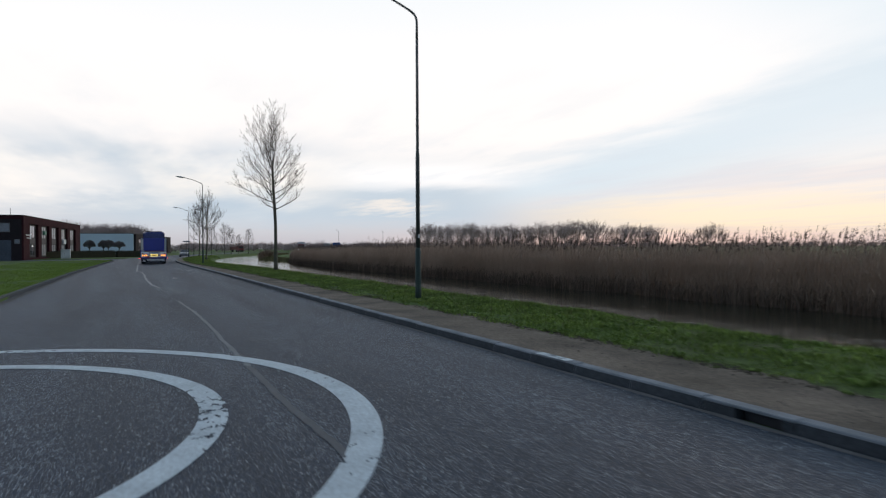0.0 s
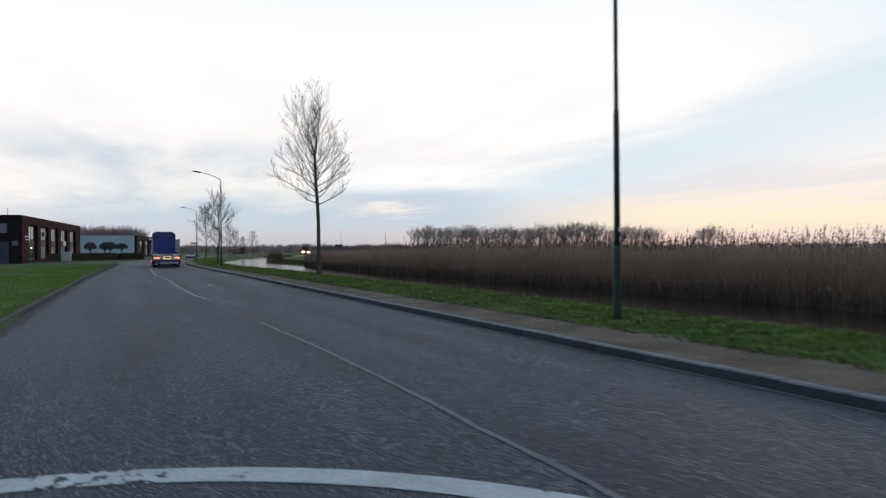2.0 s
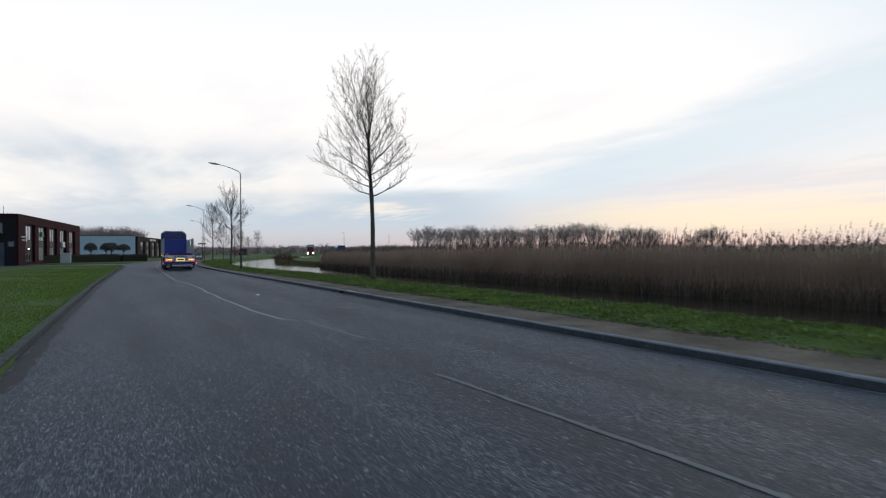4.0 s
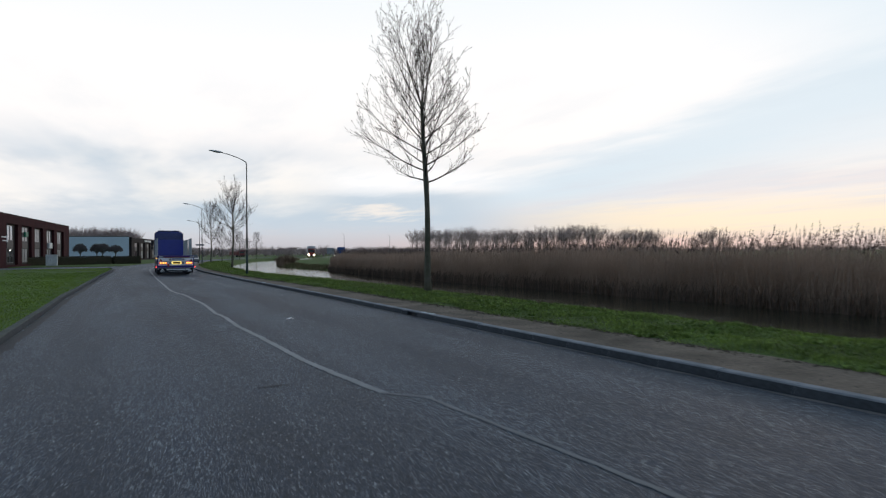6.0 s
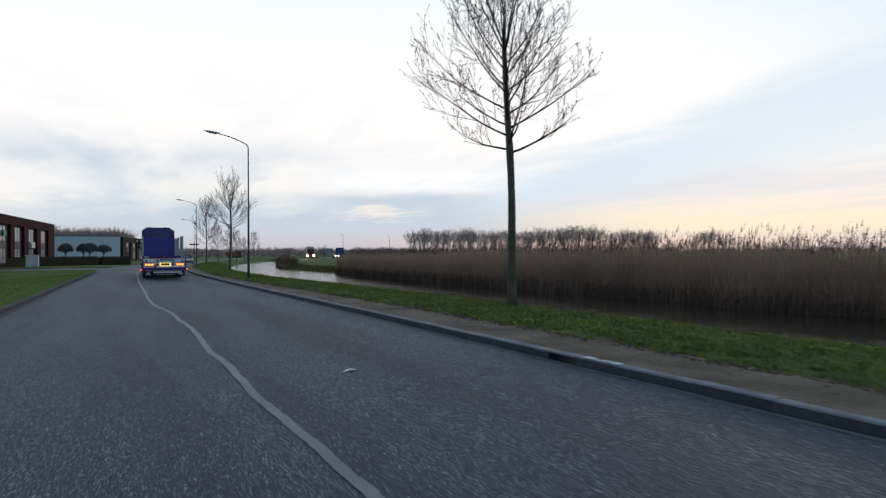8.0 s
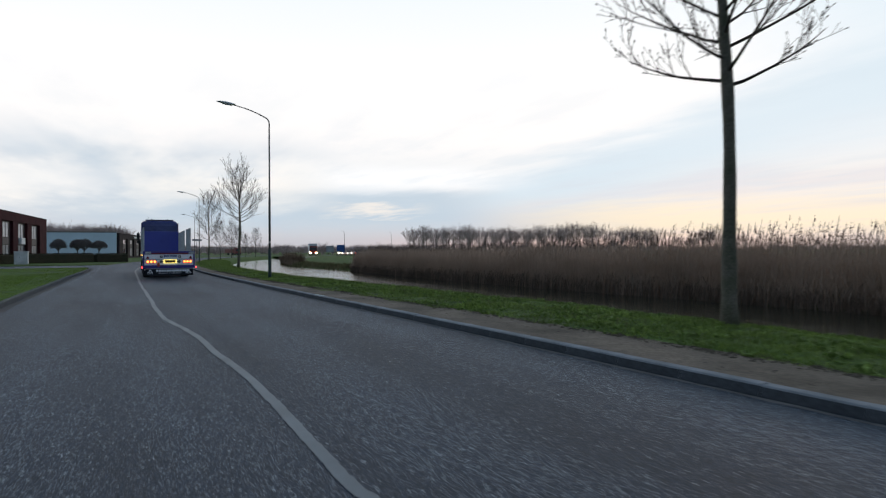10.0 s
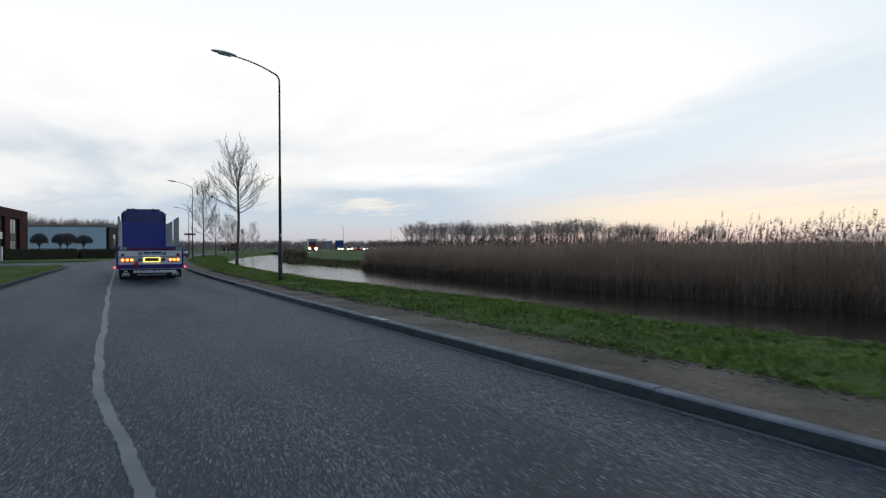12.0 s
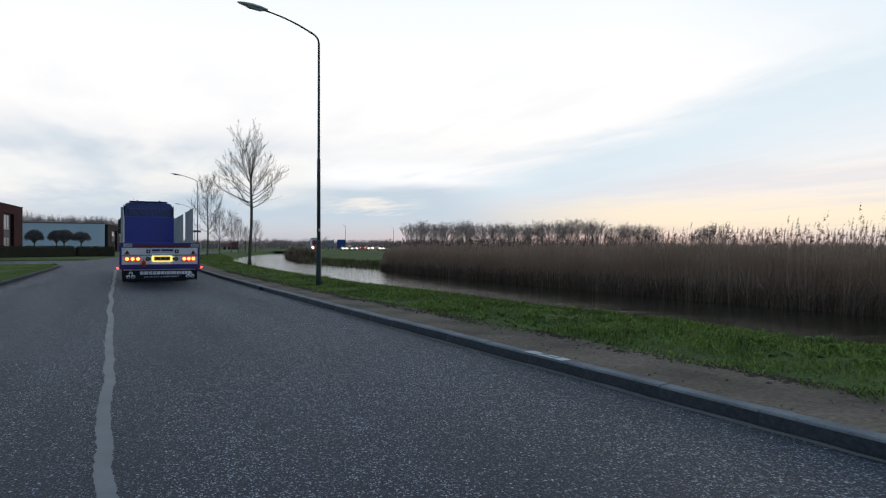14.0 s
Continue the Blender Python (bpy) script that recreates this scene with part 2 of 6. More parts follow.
    bp.inputs["Strength"].default_value, bp.inputs["Distance"].default_value = 0.7, 0.007
    nt.links.new(vo.outputs["Distance"], bp.inputs["Height"])
    bp.invert = True
    nt.links.new(bp.outputs[0], b.inputs["Normal"])
    return m


def water_material():
    m = bpy.data.materials.new("canal_water")
    m.use_nodes = True
    nt = m.node_tree
    b = nt.nodes["Principled BSDF"]
    b.inputs["Base Color"].default_value = (0.026, 0.027, 0.018, 1)
    b.inputs["Roughness"].default_value = 0.05
    b.inputs["IOR"].default_value = 1.33
    tc = nt.nodes.new("ShaderNodeTexCoord")
    acc = None
    for sc, st in ((0.9, 0.040), (3.5, 0.018), (11.0, 0.007)):
        nz = nt.nodes.new("ShaderNodeTexNoise")
        nz.inputs["Scale"].default_value, nz.inputs["Detail"].default_value = sc, 3
        nt.links.new(tc.outputs["Object"], nz.inputs["Vector"])
        bp = nt.nodes.new("ShaderNodeBump")
        bp.inputs["Strength"].default_value, bp.inputs["Distance"].default_value = 1.0, st
        nt.links.new(nz.outputs["Fac"], bp.inputs["Height"])
        if acc:
            nt.links.new(acc, bp.inputs["Normal"])
        acc = bp.outputs[0]
    nt.links.new(acc, b.inputs["Normal"])
    return m


ASPHALT = asphalt_material()
WATER = water_material()
SOIL = material("turf_ground", (0.085, 0.145, 0.034), 0.95, tint=(0.068, 0.090, 0.034), scale=0.35, fine=18, fine_amount=0.4, bump=0.8, bump_scale=30, spec=0.1)
DIRT = material("trodden_sand_path", (0.178, 0.146, 0.114), 0.95, tint=(0.082, 0.070, 0.054), scale=0.9, fine=22, fine_amount=0.34, bump=0.5, bump_scale=40, spec=0.15)
KERB = material("concrete_kerb", (0.225, 0.250, 0.268), 0.9, tint=(0.150, 0.172, 0.186), scale=2.5, fine=60, fine_amount=0.2, bump=0.35, per_piece=0.06, spec=0.25)
KERBOLD = material("mossy_old_kerb", (0.105, 0.113, 0.106), 0.95, tint=(0.062, 0.072, 0.060), scale=1.8, fine=40, fine_amount=0.25, bump=0.4, per_piece=0.08, spec=0.2)
DARKBRICK = material("dark_brown_cladding", (0.032, 0.024, 0.026), 0.85, tint=(0.024, 0.019, 0.021), scale=0.8, fine=9, fine_amount=0.25, bump=0.2, bump_scale=14, spec=0.2)
# road-side kerb face: tyre grime, with its shade put into the colour too
KERBFACE = material("grimy_shaded_kerb_face", (0.036, 0.043, 0.049), 0.9, tint=(0.060, 0.068, 0.075), scale=1.3, fine=30, fine_amount=0.3, bump=0.35, per_piece=0.08, spec=0.25)
GUTTER = material("concrete_channel", (0.150, 0.152, 0.150), 0.9, scale=2.0, fine=60, bump=0.3, spec=0.25)
SEAL = material("grey_joint_sealant", (0.150, 0.180, 0.200), 0.6, scale=1.5, fine=30, fine_amount=0.12, bump=0.1, spec=0.4)
FAINTSEAL = material("worn_joint_sealant", (0.125, 0.145, 0.162), 0.7, scale=1.5, fine=30, fine_amount=0.2, bump=0.1, spec=0.4)
OLDSEAL = material("rubbed_joint_sealant", (0.070, 0.082, 0.096), 0.7, scale=1.5, fine=30, fine_amount=0.3, bump=0.2, spec=0.4)
ROADPAINT = material("worn_white_road_paint", (0.56, 0.63, 0.65), 0.8, tint=(0.44, 0.50, 0.52), scale=2.5, fine=25, fine_amount=0.2, bump=0.4)
REED = material("dry_reed", (0.50, 0.372, 0.280), 0.9, tint=(0.40, 0.292, 0.216), scale=0.35, fine=9, fine_amount=0.12, bump=0, spec=0.1, island=0.12)
# dark stem colour that stands in for shade low in the reed bed
SHADEREED = material("shaded_reed_foot", (0.22, 0.162, 0.125), 0.9, tint=(0.16, 0.12, 0.092), scale=0.5, fine=9, fine_amount=0.2, bump=0, spec=0.1, island=0.2)
BRUSH = material("brown_brushwood", (0.27, 0.190, 0.135), 0.95, tint=(0.19, 0.140, 0.095), scale=0.4, fine=9, fine_amount=0.2, bump=0, spec=0.1, island=0.25)
PLUME = material("reed_plume", (0.20, 0.145, 0.12), 0.95, scale=1.0, fine=20, bump=0, spec=0.05, island=0.3)
GRASS = material("verge_grass", (0.225, 0.310, 0.064), 0.75, tint=(0.125, 0.172, 0.042), scale=0.8, fine=6, fine_amount=0.3, bump=0, spec=0.2, island=0.45)
LAWNGREEN = material("mown_lawn", (0.210, 0.315, 0.050), 0.8, tint=(0.165, 0.245, 0.042), scale=0.5, fine=6, fine_amount=0.12, bump=0, spec=0.1, island=0.10)
PARASOL = material("clipped_twigs", (0.20, 0.175, 0.165), 0.95, scale=2, fine=20, bump=0, spec=0.1)
MUD = material("dark_trodden_mud", (0.060, 0.050, 0.036), 0.95, tint=(0.085, 0.070, 0.048), scale=1.5, fine=25, fine_amount=0.35, bump=0.6, bump_scale=30, spec=0.15)
DRYGRASS = material("dry_bank_grass", (0.20, 0.165, 0.085), 0.9, tint=(0.10, 0.10, 0.045), scale=0.6, fine=8, bump=0, spec=0.1, island=0.3)
BARK = material("tree_bark", (0.155, 0.135, 0.108), 0.95, tint=(0.090, 0.092, 0.062), scale=3, fine=30, fine_amount=0.35, bump=0.8, bump_scale=35, spec=0.15)
TWIG = material("twig_bark", (0.042, 0.035, 0.030), 0.95, scale=2, fine=20, bump=0, spec=0.1)
# bark colour paled to carry the haze of distance
HAZYTWIG = material("hazed_far_twigs", (0.46, 0.365, 0.335), 1.0, scale=0.05, fine=0.5, bump=0, spec=0.0, island=0.25)
POLEGREEN = material("dark_green_pole_paint", (0.028, 0.056, 0.048), 0.55, scale=2, fine=40, fine_amount=0.2, bump=0.15)
POLEGREY = material("weathered_pole_steel", (0.075, 0.085, 0.080), 0.6, scale=1.5, fine=15, fine_amount=0.12, bump=0.0)
LAMPGREY = material("lamp_housing_grey", (0.66, 0.67, 0.66), 0.42, scale=4, fine=40, bump=0.05)
BRICK = material("dark_red_brick", (0.056, 0.017, 0.020), 0.9, tint=(0.038, 0.013, 0.016), scale=0.6, fine=9, fine_amount=0.35, bump=0.4, bump_scale=14, spec=0.12)
DARKPANEL = material("dark_facade_panel", (0.026, 0.022, 0.025), 0.7, scale=0.8, fine=10, bump=0.05, spec=0.2)
FRAMEGREY = material("window_frame_grey", (0.16, 0.155, 0.15), 0.5, scale=3, fine=20, bump=0)
SPANDREL = material("dark_grey_spandrel", (0.060, 0.056, 0.060), 0.6, scale=0.8, fine=10, bump=0.05)
CLADDING = material("grey_blue_cladding", (0.60, 0.72, 0.79), 0.6, tint=(0.55, 0.66, 0.73), scale=0.25, fine=6, fine_amount=0.06, bump=0.1, bump_scale=6)
# pale glossy panes, lighter than the plain glass below
PALEPANE = material("pale_window_pane", (0.36, 0.37, 0.38), 0.5, scale=0.7, fine=3, fine_amount=0.3, bump=0, coat=0.6)
GLASS = material("window_glass", (0.10, 0.11, 0.12), 0.08, scale=0.5, fine=2, bump=0, spec=1.0, coat=1.0)
HEDGE = material("clipped_hedge", (0.045, 0.045, 0.028), 0.95, tint=(0.060, 0.050, 0.034), scale=1.5, fine=15, bump=0.6, bump_scale=12, island=0.3, spec=0.1)
WHITEBOX = material("light_grey_cabinet", (0.70, 0.72, 0.72), 0.6, scale=1.5, fine=20, fine_amount=0.1, bump=0.1)


# ---------------------------------------------------------------- mesh helpers
class Mesh:
    """Points and faces gathered for one mesh."""

    def __init__(self):
        self.v, self.f = [], []

    def add(self, pts, faces):
        k = len(self.v)
        self.v.extend(pts)
        self.f.extend([tuple(i + k for i in fc) for fc in faces])
        return self

    def box(self, x0, x1, y0, y1, z0, z1, bevel=0.0):
        b = min(bevel, (x1 - x0) * 0.45, (y1 - y0) * 0.45, (z1 - z0) * 0.45)
        c, h = ((x0 + x1) / 2, (y0 + y1) / 2, (z0 + z1) / 2), ((x1 - x0) / 2, (y1 - y0) / 2, (z1 - z0) / 2)
        if b <= 0:
            p = [(c[0] + i * h[0], c[1] + j * h[1], c[2] + k * h[2]) for i in (-1, 1) for j in (-1, 1) for k in (-1, 1)]
            return self.add(p, [(0, 1, 3, 2), (4, 6, 7, 5), (0, 4, 5, 1), (2, 3, 7, 6), (0, 2, 6, 4), (1, 5, 7, 3)])
        pts, idx = [], {}
        for i in (-1, 1):
            for j in (-1, 1):
                for k in (-1, 1):
                    for a in range(3):
                        s = (i, j, k)
                        idx[(i, j, k, a)] = len(pts)
                        pts.append(tuple(c[q] + s[q] * (h[q] - (0 if q == a else b)) for q in range(3)))
        fc = []
        for a in range(3):
            o1, o2 = (a + 1) % 3, (a + 2) % 3
            for s in (-1, 1):
                ring = []
                for p, q in ((-1, -1), (1, -1), (1, 1), (-1, 1)):
                    key = [0, 0, 0]
                    key[a], key[o1], key[o2] = s, p, q
                    ring.append(idx[(*key, a)])
                fc.append(tuple(ring if s > 0 else ring[::-1]))
            for p in (-1, 1):
                for q in (-1, 1):
                    k1, k2 = [0, 0, 0], [0, 0, 0]
                    k1[a], k1[o1], k1[o2] = -1, p, q
                    k2[a], k2[o1], k2[o2] = 1, p, q
                    ring = [idx[(*k1, o1)], idx[(*k2, o1)], idx[(*k2, o2)], idx[(*k1, o2)]]
                    fc.append(tuple(ring if p * q > 0 else ring[::-1]))
        for i in (-1, 1):
            for j in (-1, 1):
                for k in (-1, 1):
                    ring = [idx[(i, j, k, 0)], idx[(i, j, k, 1)], idx[(i, j, k, 2)]]
                    fc.append(tuple(ring if i * j * k > 0 else ring[::-1]))
        return self.add(pts, fc)

    def tube(self, pts, radii, sides=6, cap=True):
        prev = None
        pts = [Vector(p) for p in pts]
        k = len(self.v)
        for i, p in enumerate(pts):
            d = (pts[min(i + 1, len(pts) - 1)] - pts[max(i - 1, 0)]).normalized()
            ref = prev if prev is not None else (Vector((1, 0, 0)) if abs(d.x) < 0.8 else Vector((0, 1, 0)))
            a = (ref - d * ref.dot(d)).normalized()
            prev = a
            b = d.cross(a)
            for j in range(sides):
                t = 2 * math.pi * j / sides
                self.v.append(tuple(p + (a * math.cos(t) + b * math.sin(t)) * radii[i]))
        for i in range(len(pts) - 1):
            for j in range(sides):
                j2 = (j + 1) % sides
                self.f.append((k + i * sides + j, k + i * sides + j2, k + (i + 1) * sides + j2, k + (i + 1) * sides + j))
        if cap:
            self.f.append(tuple(k + j for j in range(sides))[::-1])
            self.f.append(tuple(k + (len(pts) - 1) * sides + j for j in range(sides)))
        return self

    def lathe(self, profile, axis="z", centre=(0, 0, 0), sides=24):
        """profile: (radius, height) pairs, turned about an axis."""
        k = len(self.v)
        for r, h in profile:
            for j in range(sides):
                t = 2 * math.pi * j / sides
                a, b = r * math.cos(t), r * math.sin(t)
                p = {"z": (a, b, h), "y": (b, h, a), "x": (h, a, b)}[axis]
                self.v.append((p[0] + centre[0], p[1] + centre[1], p[2] + centre[2]))
        for i in range(len(profile) - 1):
            for j in range(sides):
                j2 = (j + 1) % sides
                self.f.append((k + i * sides + j, k + i * sides + j2, k + (i + 1) * sides + j2, k + (i + 1) * sides + j))
        self.f.append(tuple(k + j for j in range(sides))[::-1])
        self.f.append(tuple(k + (len(profile) - 1) * sides + j for j in range(sides)))
        return self

    def prism(self, outline, y0, y1):
        """A plate: outline in x, z, from y0 to y1."""
        n = len(outline)
        pts = [(x, y0, z) for x, z in outline] + [(x, y1, z) for x, z in outline]
        fc = [tuple(range(n)), tuple(range(2 * n - 1, n - 1, -1))]
        fc += [(i, i + n, (i + 1) % n + n, (i + 1) % n) for i in range(n)]
        return self.add(pts, fc)

    def data(self, name, mat, smooth=False):
        me = bpy.data.meshes.new(name)
        me.from_pydata(self.v, [], self.f)
        me.materials.append(mat)
        if smooth:
            me.polygons.foreach_set("use_smooth", [True] * len(me.polygons))
        me.validate()
        return me


def part(name, mesh, mat, parent=None, label="", smooth=False):
    ob = new(name, mesh.data(name, mat, smooth) if isinstance(mesh, Mesh) else mesh)
    ob.parent = parent
    return tagged(ob, label)


def thing(name, m, label, category, group="", kind=""):
    ob = new(name)
    ob.matrix_world = m
    return tagged(ob, label, category, group, kind)


# ---------------------------------------------------------------- plan: s along the road, l across it from the waterside kerb
HEADING = 26.1
AX, AY = -math.sin(radians(HEADING)), math.cos(radians(HEADING))
NX, NY = math.cos(radians(HEADING)), math.sin(radians(HEADING))
KX, KY = 3.0, 5.4


def lerp(v, table):
    for (a, p), (b, q) in zip(table, table[1:]):
        if v <= b:
            return p + (q - p) * max(0, v - a) / (b - a)
    return table[-1][1]


def bend(s):
    c = lerp(s, ((-10, 0.0), (0, 0.0), (12, -0.06), (25, -0.11), (40, -0.16), (46, -0.22), (52, -0.32), (58, -0.40), (66, -0.42), (400, -0.42)))
    q = min(max(s - 70, 0), 150)
    c += 0.0013 * q * q
    if s > 220:
        c += 0.0026 * 150 * (s - 220)
    return c


def at(s, l, z=0.0):
    e = l + bend(s)
    return (KX + s * AX + e * NX, KY + s * AY + e * NY, z)


def yaw_at(s):
    return HEADING - math.degrees(math.atan((bend(s + 1) - bend(s - 1)) / 2))


def on_road(s, l, z=0.0, turn=0.0):
    return pose(*at(s, l, z), 0, 0, yaw_at(s) + turn)


LEFT = -8.55
BANK = ((0.0, -0.08), (0.10, -0.06), (0.16, 0.10), (1.4, 0.105), (2.3, 0.16), (3.4, 0.13), (4.2, 0.0), (4.7, -0.16), (5.4, -0.70), (6.0, -1.1), (7.2, -1.3), (13.2, -1.3), (14.2, -0.72), (15.0, -0.55), (18.0, -0.35), (24.0, -0.15), (40, 0.0), (60, 0.0))


def ground_height(s, l):
    if l >= 0:
        # the verge is wider towards the start of the road
        wide = lerp(s, ((-60, 0.75), (50, 0.72), (60, 0.35), (68, -0.25), (80, -0.1), (92, 0.0), (300, 0.0)))
        far = lerp(s, ((-60, 3.1), (76, 3.0), (100, 3.2), (108, 2.4), (118, 0.8), (126, 0.0), (300, 0.0)))
        z = lerp(l - wide * min(max((l - 2.3) / 1.4, 0), 1) if l < 6.6 else l - far * min(max((l - 9) / 4, 0), 1), BANK)
        if l > 14:
            z += 0.08 * min(max((s - 100) / 30, 0), 1) * min((l - 14) / 6, 1)
        return z
    if l > LEFT + 0.1:
        return -0.08
    if s < 16 or 101 < s < 116:
        return -0.08
    return 0.07 if l < LEFT - 0.15 else -0.05


def sheet(name, ss, ls, zfun, mat, smooth=True):
    m = Mesh()
    m.v = [at(s, l, zfun(s, l)) for s in ss for l in ls]
    w = len(ls)
    m.f = [(i * w + j, i * w + j + 1, (i + 1) * w + j + 1, (i + 1) * w + j) for i in range(len(ss) - 1) for j in range(w - 1)]
    m.f = [f[::-1] for f in m.f]
    return part(name, m, mat, smooth=smooth)


def steps(a, b, d):
    n = max(1, round((b - a) / d))
    return [a + (b - a) * i / n for i in range(n + 1)]


S_FINE = steps(-60, 15, 1.5) + [15.98, 16.02] + steps(18, 100, 1.5) + [100.98, 101.02] + steps(103, 115, 2) + [115.98, 116.02] + steps(118, 260, 3)
S_ALL = [-3500, -1500, -500, -200, -100] + S_FINE + [300, 400, 600, 1000, 2000, 3800]
L_ALL = [-3500, -1500, -500, -150, -60, -30, -20, -14, -11, -9.6, -8.95, -8.71, -8.69, -8.46, -8.42, -6, -3, -1, 0.0, 0.08, 0.16, 0.7, 1.3, 1.8, 2.2, 2.7, 3.1, 3.6, 4.0, 4.4, 4.9, 5.4, 5.8, 6.2, 7.2, 10, 13.2, 13.7, 14.2, 14.8, 15.3, 15.8, 16.6, 17.3, 18.5, 24, 40, 60, 150, 500, 1500, 3500]


def rough_height(s, l):
    z = ground_height(s, l)
    if l > 1.45 and l < 6.5:
        z += 0.05 * noise.noise(Vector((s * 0.7, l * 0.9, 0.3))) + 0.03 * noise.noise(Vector((s * 2.1, l * 2.3, 5.1)))
    elif l >= 14 or l < -8.7:
        z += 0.04 * noise.noise(Vector((s * 0.25, l * 0.25, 2.3)))
    return z


tagged(sheet("ground", S_ALL, L_ALL, rough_height, SOIL), "flat grassy polder land with verge and canal banks", "ground", kind="structure")

# carriageway, with the wider junction at its start and the side street further on
tagged(sheet("road", steps(-60, 16, 2) + steps(18, 260, 2), [-8.84, -6.3, -4.2, -2, 0.02], lambda s, l: 0.0, ASPHALT), "grey worn asphalt road with pale chippings", "road", kind="structure")
tagged(sheet("road", steps(-40, 15, 2.5), [-60, -40, -20, -12, -8.842], lambda s, l: 0.0, ASPHALT), "grey asphalt of the open junction", "road", kind="structure")
tagged(sheet("road", steps(101.4, 115.6, 2), [-120, -60, -30, -15, -8.842], lambda s, l: 0.0, ASPHALT), "grey asphalt side street beside the lawn", "road", kind="structure")


def path_width(s):
    return lerp(s, ((-60, 1.68), (12, 1.66), (30, 1.48), (46, 1.50), (53, 1.36), (62, 1.15), (150, 1.05)))


path_mesh, path_ss, path_fs = Mesh(), steps(-40, 150, 0.5), (0.0, 0.17, 0.34, 0.5, 0.66, 0.82, 0.93, 1.0)
for s in path_ss:
    for f in path_fs:
        l = 0.15 + (path_width(s) + 0.06 - 0.15) * f
        worn = 0.007 * noise.noise(Vector((s * 0.8, l * 1.5, 9.0))) + 0.009 * noise.noise(Vector((s * 2.8, l * 3.5, 4.0))) - 0.010 * math.exp(-((l - 0.75) / 0.25) ** 2)
        path_mesh.v.append(at(s, l, 0.120 + (worn if f > 0.05 else 0) - (0.05 if f > 0.97 else 0)))
path_mesh.f = [(i * 8 + j, (i + 1) * 8 + j, (i + 1) * 8 + j + 1, i * 8 + j + 1) for i in range(len(path_ss) - 1) for j in range(7)]
tagged(part("pavement", path_mesh, DIRT, smooth=True), "trodden brown sandy path beside the kerb", "pavement", kind="structure")
tagged(sheet("water", steps(-60, 260, 5) + [300, 400], [5.1, 7, 9, 11, 13, 14.4, 16.0, 18.4], lambda s, l: -0.75, WATER), "dark still canal water reflecting the sky", "water", kind="structure")


# ---------------------------------------------------------------- markings on the road
def ribbon(centre, half, z, jag=0.0, seed=1):
    """A thin strip laid along a line of points, with a ragged edge."""
    rnd = random.Random(seed)
    m, n = Mesh(), len(centre)
    for i, p in enumerate(centre):
        a, b = centre[max(0, i - 1)], centre[min(n - 1, i + 1)]
        d = Vector((b[0] - a[0], b[1] - a[1])).normalized()
        w1, w2 = half * (1 + jag * rnd.uniform(-1, 1)), half * (1 + jag * rnd.uniform(-1, 1))
        m.v += [(p[0] - d.y * w1, p[1] + d.x * w1, z), (p[0] + d.y * w2, p[1] - d.x * w2, z)]
    m.f = [(2 * i, 2 * i + 1, 2 * i + 3, 2 * i + 2) for i in range(n - 1)]
    return m


def seam_offset(s):
    base = lerp(s, ((25.3, -4.08), (28.0, -4.28), (33, -4.42), (36, -4.42), (38, -4.42), (40, -4.40), (42, -4.42), (44, -4.47), (46, -4.57), (47, -4.67), (48, -4.79), (50, -4.80), (53, -4.78), (56, -4.77), (66, -4.67), (86, -4.30))) - bend(s) if s < 86 else -4.2 - 0.1 * min((s - 86) / 20, 1)
    base -= 0.035 * min(max((54 - s) / 4, 0), 1)
    return base + 0.018 * math.sin(s * 1.3) + 0.035 * noise.noise(Vector((s * 0.45, 0, 4))) + 0.025 * noise.noise(Vector((s * 1.4, 3, 1))) + 0.010 * noise.noise(Vector((s * 6.0, 3, 5)))


def thin_offset(s):
    return lerp(s, ((0.8, -3.56), (3.5, -3.65), (8, -3.65), (11, -3.63), (14, -3.67), (17.8, -3.82), (18.6, -3.50), (20, -3.42), (22.6, -3.59), (24.4, -3.71), (24.9, -3.74), (25.02, -3.90), (25.3, -4.08))) - bend(s) + 0.02 * noise.noise(Vector((s * 0.9, 2, 4)))


seam_line = [at(s, seam_offset(s)) for s in steps(25.3, 100, 0.05) + steps(100.2, 150, 0.2)]
tagged(part("road_seam", ribbon(seam_line, 0.053, 0.006, 0.13, 3), SEAL), "pale grey wavy sealed joint along the road's middle", "road joint", kind="structure")
for s0, s1, half, seal in ((0.8, 5.5, 0.042, OLDSEAL), (5.5, 17.8, 0.034, FAINTSEAL), (21.4, 25.3, 0.030, FAINTSEAL)):
    thin_line = [at(s, thin_offset(s)) for s in steps(s0, s1, 0.1)]
    tagged(part("road_seam", ribbon(thin_line, half, 0.005, 0.3, 5), seal), "faint thin sealed joint in the asphalt", "road joint", kind="structure")


